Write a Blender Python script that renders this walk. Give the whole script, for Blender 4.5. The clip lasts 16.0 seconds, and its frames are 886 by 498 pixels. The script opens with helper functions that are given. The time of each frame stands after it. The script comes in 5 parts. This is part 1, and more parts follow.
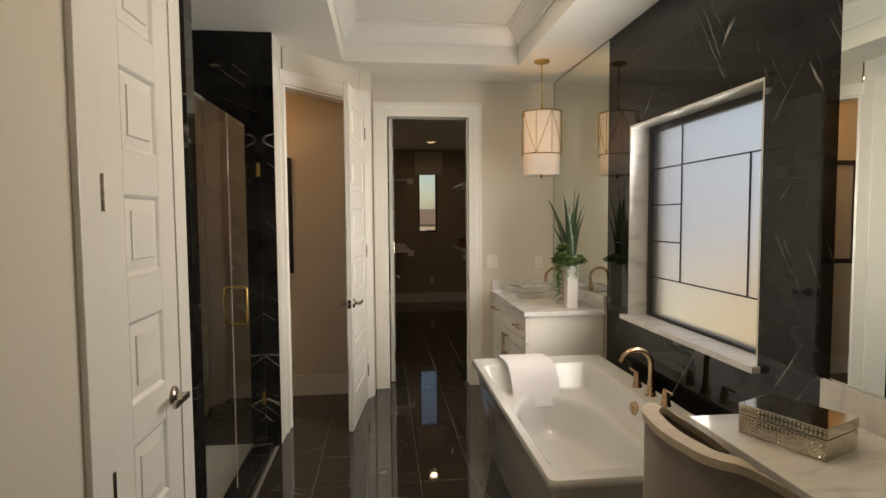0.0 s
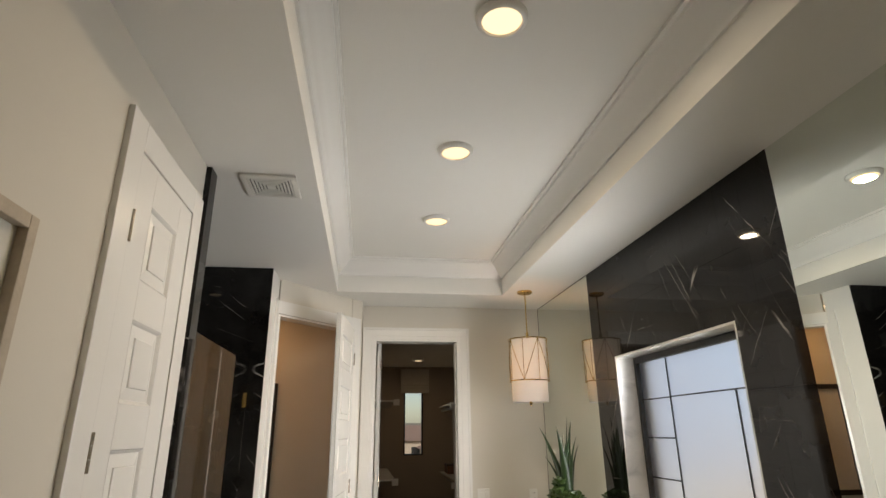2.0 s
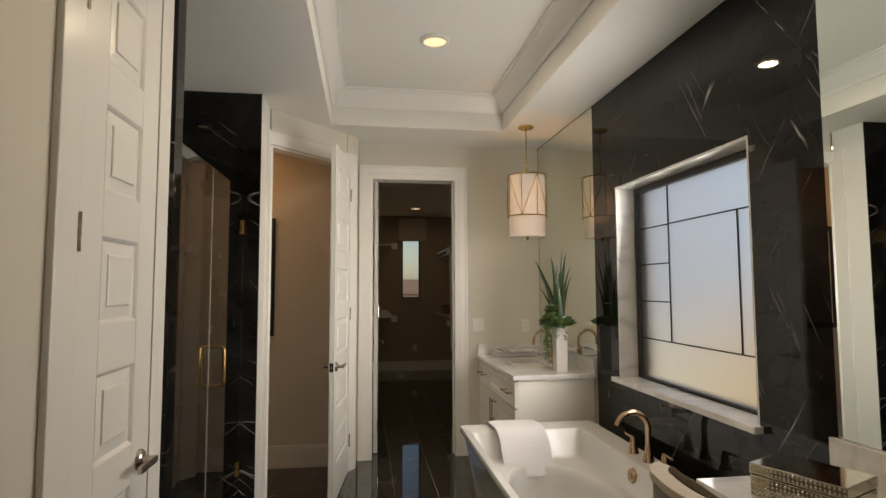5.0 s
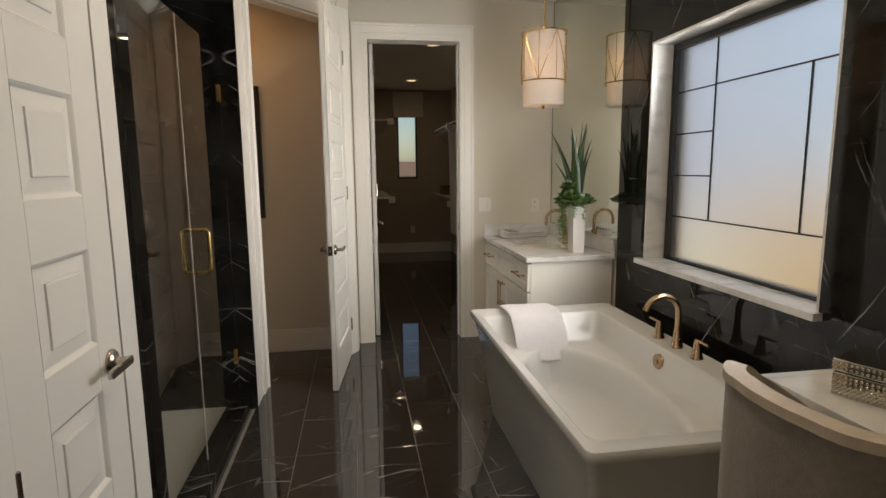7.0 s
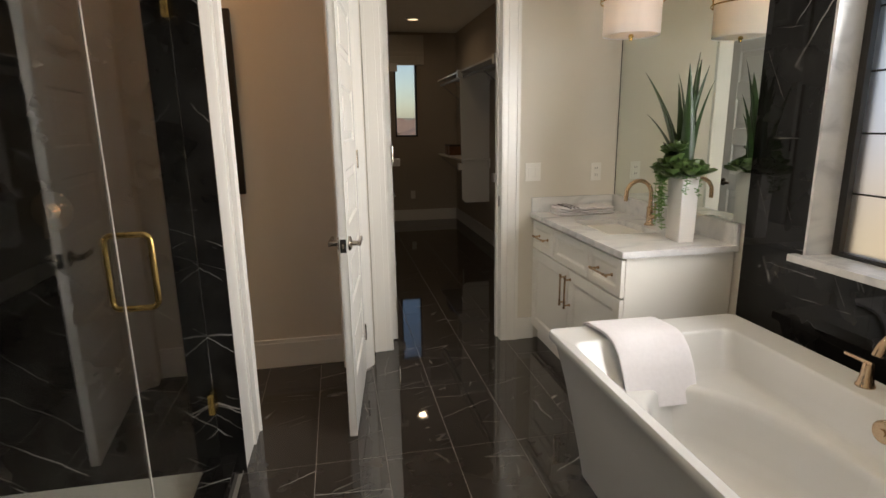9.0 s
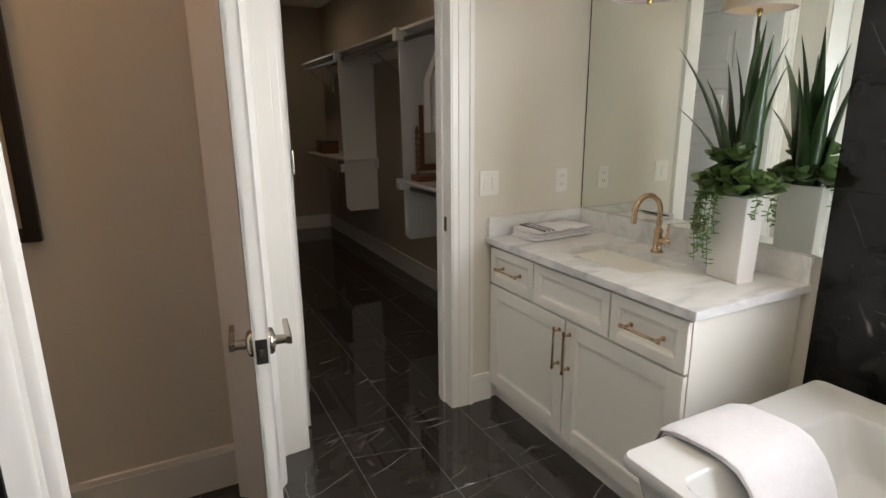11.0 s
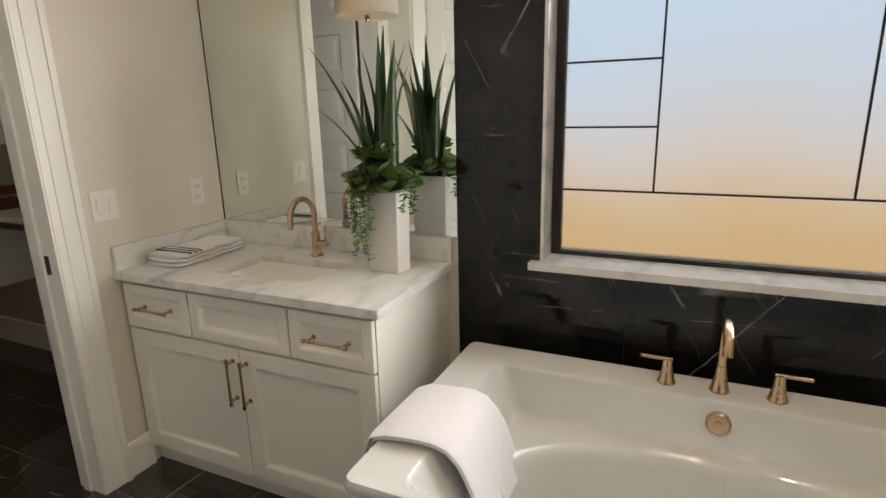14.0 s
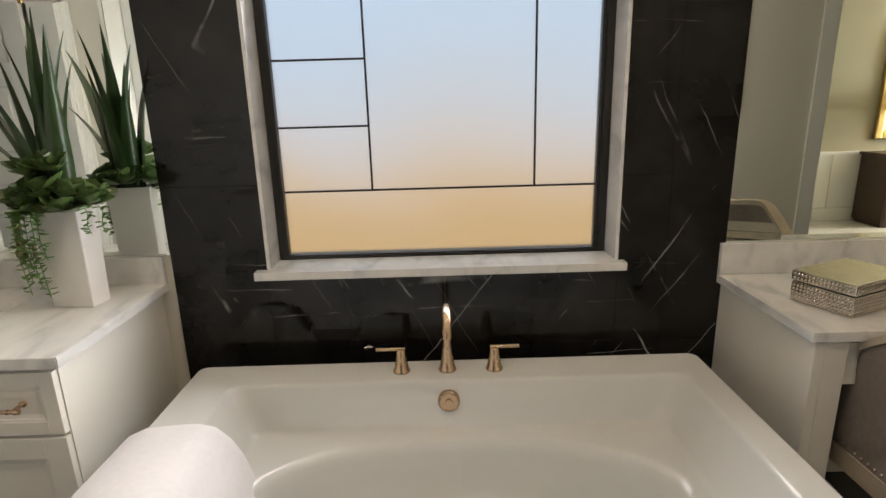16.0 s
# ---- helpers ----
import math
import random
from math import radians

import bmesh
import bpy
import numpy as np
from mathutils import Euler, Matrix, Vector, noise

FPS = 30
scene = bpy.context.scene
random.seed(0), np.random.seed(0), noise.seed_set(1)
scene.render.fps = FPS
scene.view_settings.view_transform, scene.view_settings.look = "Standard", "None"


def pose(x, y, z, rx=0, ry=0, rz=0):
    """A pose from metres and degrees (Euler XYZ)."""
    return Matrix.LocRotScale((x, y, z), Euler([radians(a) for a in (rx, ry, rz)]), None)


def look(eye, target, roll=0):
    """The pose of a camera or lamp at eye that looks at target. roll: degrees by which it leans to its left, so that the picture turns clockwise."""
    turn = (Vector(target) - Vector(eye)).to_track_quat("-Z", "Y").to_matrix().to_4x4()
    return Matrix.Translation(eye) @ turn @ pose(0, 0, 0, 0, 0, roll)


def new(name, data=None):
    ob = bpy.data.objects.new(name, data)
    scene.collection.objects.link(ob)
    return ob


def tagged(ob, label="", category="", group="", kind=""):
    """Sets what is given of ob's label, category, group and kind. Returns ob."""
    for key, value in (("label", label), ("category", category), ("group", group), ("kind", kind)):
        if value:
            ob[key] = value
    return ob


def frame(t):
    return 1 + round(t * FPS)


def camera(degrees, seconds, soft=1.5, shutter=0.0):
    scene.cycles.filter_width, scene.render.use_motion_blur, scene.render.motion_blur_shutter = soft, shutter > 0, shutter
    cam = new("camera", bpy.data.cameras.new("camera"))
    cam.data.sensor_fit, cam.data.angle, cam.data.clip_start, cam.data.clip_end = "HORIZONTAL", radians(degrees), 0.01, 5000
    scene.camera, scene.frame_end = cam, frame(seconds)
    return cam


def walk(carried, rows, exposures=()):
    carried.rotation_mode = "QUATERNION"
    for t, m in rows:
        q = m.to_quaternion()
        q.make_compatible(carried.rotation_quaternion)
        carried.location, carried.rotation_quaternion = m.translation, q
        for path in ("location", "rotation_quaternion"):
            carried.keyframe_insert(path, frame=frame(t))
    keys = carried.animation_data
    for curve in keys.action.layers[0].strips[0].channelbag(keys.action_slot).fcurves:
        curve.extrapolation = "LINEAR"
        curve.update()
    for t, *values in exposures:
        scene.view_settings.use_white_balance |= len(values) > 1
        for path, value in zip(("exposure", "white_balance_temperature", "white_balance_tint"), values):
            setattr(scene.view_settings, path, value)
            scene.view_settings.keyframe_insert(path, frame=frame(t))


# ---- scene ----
cam = camera(78.2, 16.0)
PATH = [
    (0, (0.327, 0.594, 1.537), (0.545, 2.579, 1.42), -0.4),
    (0.5, (0.301, 0.583, 1.591), (0.553, 2.566, 1.649), -0.6),
    (1, (0.294, 0.557, 1.643), (0.559, 2.522, 1.906), -0.7),
    (1.5, (0.284, 0.527, 1.644), (0.555, 2.452, 2.114), -0.7),
    (2, (0.288, 0.525, 1.65), (0.553, 2.403, 2.285), -0.6),
    (2.5, (0.286, 0.539, 1.65), (0.553, 2.384, 2.374), -0.8),
    (3, (0.305, 0.595, 1.601), (0.568, 2.428, 2.357), -0.6),
    (3.5, (0.299, 0.62, 1.557), (0.563, 2.487, 2.224), -0.7),
    (4, (0.294, 0.628, 1.523), (0.569, 2.545, 2.021), -0.6),
    (4.5, (0.298, 0.637, 1.489), (0.58, 2.592, 1.807), -0.4),
    (5, (0.296, 0.656, 1.467), (0.583, 2.63, 1.607), -0.2),
    (7.5, (0.226, 1.225, 1.403), (0.534, 3.171, 1.057), -0.6),
    (8, (0.171, 1.482, 1.382), (0.489, 3.417, 0.99), -0.3),
    (8.5, (0.125, 1.785, 1.419), (0.45, 3.711, 0.993), -0.6),
    (11, (-0.071, 3.246, 1.448), (0.812, 4.976, 0.971), -0.5),
    (11.5, (-0.076, 3.388, 1.458), (0.993, 5.01, 0.983), -0.8),
    (12, (-0.092, 3.451, 1.459), (1.149, 4.946, 0.984), -1.2),
    (12.5, (-0.086, 3.468, 1.46), (1.323, 4.804, 0.983), -1.3),
    (13, (-0.07, 3.465, 1.457), (1.481, 4.632, 0.974), -1.3),
    (13.5, (-0.052, 3.458, 1.459), (1.616, 4.447, 0.968), -1.4),
    (14, (-0.023, 3.438, 1.456), (1.737, 4.246, 0.957), -1.4),
    (14.5, (0.001, 3.421, 1.457), (1.837, 4.033, 0.95), -1.4),
    (15, (0.024, 3.401, 1.464), (1.914, 3.797, 0.944), -1.4),
    (15.5, (0.052, 3.369, 1.459), (1.975, 3.542, 0.936), -1.3),
    (16, (0.062, 3.315, 1.45), (1.994, 3.307, 0.931), -1.6),
]
# the clip's own exposure and white balance drift: seconds, stops, kelvin, tint
EXPOSURES = [
    (0.0, -0.50, 7400, 10), (0.5, -0.72, 7370, 10), (1.0, -0.67, 7400, 10), (1.5, -0.52, 7600, 10), (2.0, -0.42, 6700, 10), (2.5, -0.22, 5900, 10),
    (3.0, 0.10, 5960, 10), (3.5, 0.04, 5790, 10), (4.0, -0.14, 5760, 10), (4.5, -0.43, 6360, 10), (5.0, -0.64, 7170, 10), (7.5, -0.52, 6750, 10),
    (8.0, -0.52, 6720, 10), (8.5, -0.40, 6700, 10), (11.0, -0.10, 6190, 10), (11.5, -0.02, 6110, 10), (12.0, 0.03, 5930, 10), (12.5, 0.0, 5760, 10),
    (13.0, -0.07, 5760, 10), (13.5, -0.15, 6170, 10), (14.0, -0.30, 6720, 10), (14.5, -0.43, 6880, 10), (15.0, -0.41, 6840, 10), (15.5, -0.39, 6800, 10), (16.0, -0.30, 6640, 10),
]
walk(cam, [(t, look(eye, target, roll)) for t, eye, target, roll in PATH], EXPOSURES)


# ---------------------------------------------------------------- world and sun
world = bpy.data.worlds.new("sky")
scene.world = world
world.use_nodes = True
wn = world.node_tree.nodes
sky = wn.new("ShaderNodeTexSky")
sky.sky_type, sky.sun_disc = "NISHITA", False
sky.sun_elevation, sky.sun_rotation = radians(32), radians(160)
wn["Background"].inputs["Strength"].default_value = 0.12
world.node_tree.links.new(sky.outputs[0], wn["Background"].inputs["Color"])
sun = new("sun", bpy.data.lights.new("sun", "SUN"))
sun.data.energy, sun.data.angle, sun.data.color = 3.0, radians(0.5), (1.0, 0.93, 0.82)
sun.matrix_world = look((0, 0, 30), (8, 24, 14))

WINDOW_POWER, DAY_POWER, SUN_POWER = 1.1, 11.5, 1.1


def area_lamp(name, eye, target, power, color, size, size_y=None, spread=180):
    ob = new(name, bpy.data.lights.new(name, "AREA"))
    ob.data.shape = "RECTANGLE" if size_y else "DISK"
    ob.data.size, ob.data.energy, ob.data.color, ob.data.spread = size, power, color, radians(spread)
    if size_y:
        ob.data.size_y = size_y
    ob.matrix_world = look(eye, target)
    return ob


# daylight that the frosted panes spread into the room, northwards from a low sun, in the window's opening
for yc in (2.94, 3.305, 3.67):
    area_lamp("window_daylight", (1.842, yc, 1.50), (1.842 - 1.0, yc + 0.24, 1.66), DAY_POWER, (0.97, 0.97, 0.98), 0.34, 1.06, 168)
# the part of the low sun's light that the frosted panes pass on north-westwards
for yc in (2.85, 3.155, 3.46, 3.765):
    area_lamp("window_sunlight", (1.80, yc, 1.50), (1.80 - 1.0, yc + 0.86, 1.36), SUN_POWER, (1.0, 0.97, 0.92), 0.2, 1.0, 75)
# the ceiling lights' own light, just under their lenses
for x, y, z, power, color in ((0.716, 2.03, 2.99, 8.5, (1.0, 0.81, 0.58)), (0.705, 2.985, 2.99, 8.5, (1.0, 0.81, 0.58)), (0.728, 3.95, 2.99, 8.5, (1.0, 0.81, 0.58)),
                              (1.11, 6.97, 2.715, 2.2, (1.0, 0.74, 0.48)), (1.11, 9.33, 2.715, 2.2, (1.0, 0.74, 0.48)), (-0.75, 4.95, 2.715, 3.6, (1.0, 0.52, 0.22))):
    area_lamp("recessed_lamp", (x, y, z), (x, y, 0), power, color, 0.11, None, 165)


# ---------------------------------------------------------------- materials
def material(name, color, rough=0.5, metal=0.0, vary=0.06, scale=6.0, bump=0.0, bump_scale=80.0, coat=0.0, spec=0.5, sheen=0.0):
    """A principled surface with two scales of colour variation and fine relief."""
    m = bpy.data.materials.new(name)
    m.use_nodes = True
    nt = m.node_tree
    b = nt.nodes["Principled BSDF"]
    b.inputs["Roughness"].default_value, b.inputs["Metallic"].default_value = rough, metal
    b.inputs["Coat Weight"].default_value, b.inputs["Specular IOR Level"].default_value = coat, spec
    b.inputs["Sheen Weight"].default_value = sheen
    geo = nt.nodes.new("ShaderNodeNewGeometry")
    n1 = nt.nodes.new("ShaderNodeTexNoise")
    n1.inputs["Scale"].default_value, n1.inputs["Detail"].default_value = scale, 6
    n2 = nt.nodes.new("ShaderNodeTexNoise")
    n2.inputs["Scale"].default_value, n2.inputs["Detail"].default_value = bump_scale, 4
    nt.links.new(geo.outputs["Position"], n1.inputs["Vector"])
    nt.links.new(geo.outputs["Position"], n2.inputs["Vector"])
    add = nt.nodes.new("ShaderNodeMath")
    add.operation = "MULTIPLY_ADD"
    add.inputs[1].default_value = 0.35
    nt.links.new(n2.outputs["Fac"], add.inputs[0])
    nt.links.new(n1.outputs["Fac"], add.inputs[2])
    ramp = nt.nodes.new("ShaderNodeMapRange")
    ramp.inputs["From Min"].default_value, ramp.inputs["From Max"].default_value = 0.35, 1.0
    ramp.inputs["To Min"].default_value, ramp.inputs["To Max"].default_value = 1.0 - vary, 1.0 + vary
    nt.links.new(add.outputs[0], ramp.inputs["Value"])
    mix = nt.nodes.new("ShaderNodeVectorMath")
    mix.operation = "SCALE"
    mix.inputs[0].default_value = color
    nt.links.new(ramp.outputs[0], mix.inputs["Scale"])
    nt.links.new(mix.outputs[0], b.inputs["Base Color"])
    rr = nt.nodes.new("ShaderNodeMapRange")
    rr.inputs["To Min"].default_value, rr.inputs["To Max"].default_value = rough * 0.85, min(1.0, rough * 1.15)
    nt.links.new(n1.outputs["Fac"], rr.inputs["Value"])
    nt.links.new(rr.outputs[0], b.inputs["Roughness"])
    if bump:
        bp = nt.nodes.new("ShaderNodeBump")
        bp.inputs["Strength"].default_value, bp.inputs["Distance"].default_value = bump, 0.002
        nt.links.new(n2.outputs["Fac"], bp.inputs["Height"])
        nt.links.new(bp.outputs[0], b.inputs["Normal"])
    return m


def black_marble(name, rough, per_piece=False, spec=0.5, dark=(0.013, 0.012, 0.0115), light=(0.62, 0.6, 0.58), amount=1.0):
    """Polished black stone with sparse straight white veins and faint grey clouds."""
    m = bpy.data.materials.new(name)
    m.use_nodes = True
    nt = m.node_tree
    N, L = nt.nodes.new, nt.links.new
    b = nt.nodes["Principled BSDF"]
    b.inputs["Roughness"].default_value, b.inputs["Specular IOR Level"].default_value = rough, spec
    geo = N("ShaderNodeNewGeometry")
    vec = geo.outputs["Position"]
    if per_piece:
        info = N("ShaderNodeObjectInfo")
        off = N("ShaderNodeVectorMath")
        off.operation = "SCALE"
        off.inputs[0].default_value = (37.0, 53.0, 71.0)
        L(info.outputs["Random"], off.inputs["Scale"])
        ad = N("ShaderNodeVectorMath")
        ad.operation = "ADD"
        L(vec, ad.inputs[0])
        L(off.outputs[0], ad.inputs[1])
        vec = ad.outputs[0]
    warp = N("ShaderNodeTexNoise")
    warp.inputs["Scale"].default_value, warp.inputs["Detail"].default_value = 9.0, 7
    L(vec, warp.inputs["Vector"])
    bend = N("ShaderNodeVectorMath")
    bend.operation = "MULTIPLY_ADD"
    bend.inputs[1].default_value = (0.024, 0.024, 0.024)
    L(warp.outputs["Color"], bend.inputs[0])
    L(vec, bend.inputs[2])
    total = None
    # families of broken straight veins, thin sheets that cross at a slant, strong ones and hairlines
    for k, (along, fine, width, lo, hi, mscale, strength) in enumerate((((0.12, 0.62, 0.80), 1.0, 0.0050, 0.525, 0.61, 3.0, 0.56), ((0.12, 0.50, 0.86), 2.2, 0.0066, 0.53, 0.64, 3.8, 0.26),
                                                                          ((0.15, 0.62, -0.85), 1.1, 0.0048, 0.535, 0.63, 3.2, 0.46), ((0.75, 0.50, -0.30), 1.6, 0.0050, 0.54, 0.65, 3.4, 0.36))):
        a = Vector(along).normalized()
        u = a.cross(Vector((1.0, 0.2, -0.4))).normalized()
        w = a.cross(u)
        comb = N("ShaderNodeCombineXYZ")
        for axis, d, sc in (("X", a, 0.14), ("Y", u, 4.0), ("Z", w, 0.26)):
            dot = N("ShaderNodeVectorMath")
            dot.operation = "DOT_PRODUCT"
            dot.inputs[1].default_value = d * sc
            L(bend.outputs[0], dot.inputs[0])
            L(dot.outputs["Value"], comb.inputs[axis])
        v = N("ShaderNodeTexNoise")
        v.inputs["Scale"].default_value, v.inputs["Detail"].default_value, v.inputs["Roughness"].default_value = fine, 0.6, 0.35
        L(comb.outputs[0], v.inputs["Vector"])
        ridge = N("ShaderNodeMath")
        ridge.operation = "SUBTRACT"
        ridge.inputs[1].default_value = 0.5
        L(v.outputs["Fac"], ridge.inputs[0])
        side = N("ShaderNodeMath")
        side.operation = "ABSOLUTE"
        L(ridge.outputs[0], side.inputs[0])
        r = N("ShaderNodeMapRange")
        r.interpolation_type = "SMOOTHSTEP"
        r.inputs["From Min"].default_value, r.inputs["From Max"].default_value = 0.0, width
        r.inputs["To Min"].default_value, r.inputs["To Max"].default_value = strength * amount, 0.0
        L(side.outputs[0], r.inputs["Value"])
        mk = N("ShaderNodeTexNoise")
        mk.inputs["Scale"].default_value, mk.inputs["Detail"].default_value = mscale, 4
        shift = N("ShaderNodeVectorMath")
        shift.operation = "ADD"
        shift.inputs[1].default_value = (3.7 * k, 1.3 * k, 5.1 * k)
        L(vec, shift.inputs[0])
        L(shift.outputs[0], mk.inputs["Vector"])
        mr = N("ShaderNodeMapRange")
        mr.inputs["From Min"].default_value, mr.inputs["From Max"].default_value = lo, hi
        L(mk.outputs["Fac"], mr.inputs["Value"])
        mul = N("ShaderNodeMath")
        mul.operation = "MULTIPLY"
        L(r.outputs[0], mul.inputs[0])
        L(mr.outputs[0], mul.inputs[1])
        if total is None:
            total = mul.outputs[0]
        else:
            mx = N("ShaderNodeMath")
            mx.operation = "MAXIMUM"
            L(total, mx.inputs[0])
            L(mul.outputs[0], mx.inputs[1])
            total = mx.outputs[0]
    cloud = N("ShaderNodeTexNoise")
    cloud.inputs["Scale"].default_value, cloud.inputs["Detail"].default_value = 5.0, 8
    L(bend.outputs[0], cloud.inputs["Vector"])
    cr = N("ShaderNodeMapRange")
    cr.inputs["From Min"].default_value, cr.inputs["From Max"].default_value = 0.4, 0.8
    cr.inputs["To Min"].default_value, cr.inputs["To Max"].default_value = 0.0, 0.022
    L(cloud.outputs["Fac"], cr.inputs["Value"])
    sm = N("ShaderNodeMath")
    sm.operation = "ADD"
    L(total, sm.inputs[0])
    L(cr.outputs[0], sm.inputs[1])
    mix = N("ShaderNodeMix")
    mix.data_type = "RGBA"
    mix.inputs["A"].default_value, mix.inputs["B"].default_value = (*dark, 1), (*light, 1)
    L(sm.outputs[0], mix.inputs["Factor"])
    L(mix.outputs["Result"], b.inputs["Base Color"])
    rr = N("ShaderNodeMapRange")
    rr.inputs["To Min"].default_value, rr.inputs["To Max"].default_value = rough * 0.7, rough * 1.5
    L(cloud.outputs["Fac"], rr.inputs["Value"])
    L(rr.outputs[0], b.inputs["Roughness"])
    return m


def white_marble(name):
    """Pale polished stone with soft grey drifts."""
    m = bpy.data.materials.new(name)
    m.use_nodes = True
    nt = m.node_tree
    N, L = nt.nodes.new, nt.links.new
    b = nt.nodes["Principled BSDF"]
    b.inputs["Roughness"].default_value = 0.12
    geo = N("ShaderNodeNewGeometry")
    mp = N("ShaderNodeMapping")
    mp.inputs["Rotation"].default_value, mp.inputs["Scale"].default_value = (0.3, 0.2, 0.7), (1.0, 2.6, 2.0)
    L(geo.outputs["Position"], mp.inputs["Vector"])
    n = N("ShaderNodeTexNoise")
    n.inputs["Scale"].default_value, n.inputs["Detail"].default_value, n.inputs["Distortion"].default_value = 4.5, 10, 0.9
    L(mp.outputs[0], n.inputs["Vector"])
    cr = N("ShaderNodeValToRGB")
    e = cr.color_ramp.elements
    e[0].position, e[0].color = 0.30, (0.50, 0.50, 0.50, 1)
    e[1].position, e[1].color = 0.66, (0.72, 0.71, 0.69, 1)
    mid = cr.color_ramp.elements.new(0.47)
    mid.color = (0.655, 0.65, 0.64, 1)
    L(n.outputs["Fac"], cr.inputs["Fac"])
    L(cr.outputs[0], b.inputs["Base Color"])
    return m


def glowing(name, color, strength):
    m = bpy.data.materials.new(name)
    m.use_nodes = True
    nt = m.node_tree
    nt.nodes.remove(nt.nodes["Principled BSDF"])
    e = nt.nodes.new("ShaderNodeEmission")
    e.inputs["Color"].default_value, e.inputs["Strength"].default_value = (*color, 1), strength
    nt.links.new(e.outputs[0], nt.nodes["Material Output"].inputs["Surface"])
    return m


def glass(name, rough=0.0, ior=1.45, tint=(1, 1, 1)):
    m = bpy.data.materials.new(name)
    m.use_nodes = True
    b = m.node_tree.nodes["Principled BSDF"]
    b.inputs["Transmission Weight"].default_value, b.inputs["Roughness"].default_value = 1.0, rough
    b.inputs["IOR"].default_value, b.inputs["Base Color"].default_value = ior, (*tint, 1)
    return m


def mirror_material():
    m = material("silvered_mirror", (0.80, 0.84, 0.79), 0.0, 1.0, vary=0.0)
    b = m.node_tree.nodes["Principled BSDF"]
    for link in list(b.inputs["Roughness"].links):
        m.node_tree.links.remove(link)
    b.inputs["Roughness"].default_value = 0.0
    return m


WALL = material("painted_wall", (0.66, 0.62, 0.545), 0.7, vary=0.02, scale=2.0, bump=0.12, bump_scale=160)
CEIL = material("ceiling_paint", (0.76, 0.745, 0.70), 0.8, vary=0.015, scale=2.0, bump=0.15, bump_scale=140)
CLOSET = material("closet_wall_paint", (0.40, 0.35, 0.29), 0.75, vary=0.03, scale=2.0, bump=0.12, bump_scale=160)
OLIVE = material("bedroom_wall_paint", (0.36, 0.33, 0.23), 0.75, vary=0.03, scale=2.0, bump=0.12, bump_scale=160)
TRIM = material("white_trim_paint", (0.80, 0.785, 0.75), 0.24, vary=0.015, scale=3.0, bump=0.03, bump_scale=60)
CABINET = material("cabinet_paint", (0.74, 0.71, 0.65), 0.36, vary=0.02, scale=3.0, bump=0.03, bump_scale=70)
FLOOR = black_marble("floor_marble", 0.035, per_piece=True, spec=0.75, dark=(0.034, 0.029, 0.0255), amount=1.0)
GROUT = material("dark_grout", (0.20, 0.19, 0.175), 0.8, bump=0.3, bump_scale=300)
MARBLE = black_marble("wall_marble", 0.03, spec=0.27, dark=(0.007, 0.0065, 0.006))
CARRARA = white_marble("white_marble")
BRONZE = material("brushed_bronze", (0.56, 0.40, 0.26), 0.26, 1.0, vary=0.05, scale=40, bump=0.04, bump_scale=300)
BRASS = material("polished_brass", (0.62, 0.43, 0.16), 0.22, 1.0, vary=0.05, scale=30)
NICKEL = material("satin_nickel", (0.46, 0.41, 0.35), 0.26, 1.0, vary=0.05, scale=40)
PORCELAIN = material("white_acrylic", (0.585, 0.58, 0.56), 0.03, vary=0.01, coat=0.3)
TOWEL = material("white_towel", (0.70, 0.675, 0.69), 0.95, vary=0.05, scale=60, bump=0.9, bump_scale=420, sheen=0.4)
STRIPE = material("dark_towel_stripe", (0.06, 0.055, 0.06), 0.9, bump=0.6, bump_scale=400)
LINEN = material("linen_cloth", (0.62, 0.585, 0.53), 0.9, vary=0.05, scale=20, bump=0.5, bump_scale=300)
BLACKPAINT = material("black_paint", (0.018, 0.017, 0.016), 0.4, vary=0.1, scale=20)
DARKWOOD = material("dark_wood", (0.055, 0.03, 0.018), 0.42, vary=0.25, scale=14, bump=0.1)
REDWOOD = material("mahogany_wood", (0.16, 0.065, 0.03), 0.38, vary=0.25, scale=22, bump=0.1)
PALEWOOD = material("pale_limed_wood", (0.47, 0.395, 0.30), 0.55, vary=0.15, scale=24, bump=0.25, bump_scale=120)
UPHOLSTERY = material("grey_brown_upholstery", (0.20, 0.165, 0.14), 0.92, vary=0.18, scale=60, bump=0.8, bump_scale=260, sheen=0.3)
VASE = material("matte_white_ceramic", (0.72, 0.69, 0.66), 0.45, vary=0.03, scale=8, bump=0.1, bump_scale=60)
ALOE = material("aloe_leaf", (0.021, 0.048, 0.012), 0.34, vary=0.35, scale=18, bump=0.1, bump_scale=60)
SUCCULENT = material("succulent_leaf", (0.080, 0.130, 0.040), 0.28, vary=0.4, scale=22, bump=0.1)
VINE = material("vine_leaf", (0.11, 0.23, 0.045), 0.5, vary=0.35, scale=40)
SILVER = material("hammered_silver", (0.60, 0.55, 0.47), 0.09, 1.0, vary=0.1, scale=40)
STEEL = material("dark_steel", (0.30, 0.30, 0.31), 0.3, 1.0)
PLASTIC = material("white_plastic", (0.76, 0.74, 0.69), 0.4, vary=0.01)
SLOT = material("dark_slot", (0.06, 0.055, 0.05), 0.8)
GILT = material("gilt_frame", (0.58, 0.44, 0.18), 0.35, 1.0, vary=0.25, scale=60, bump=0.3)
PAPER = material("art_paper", (0.74, 0.71, 0.64), 0.7, vary=0.05, scale=5)
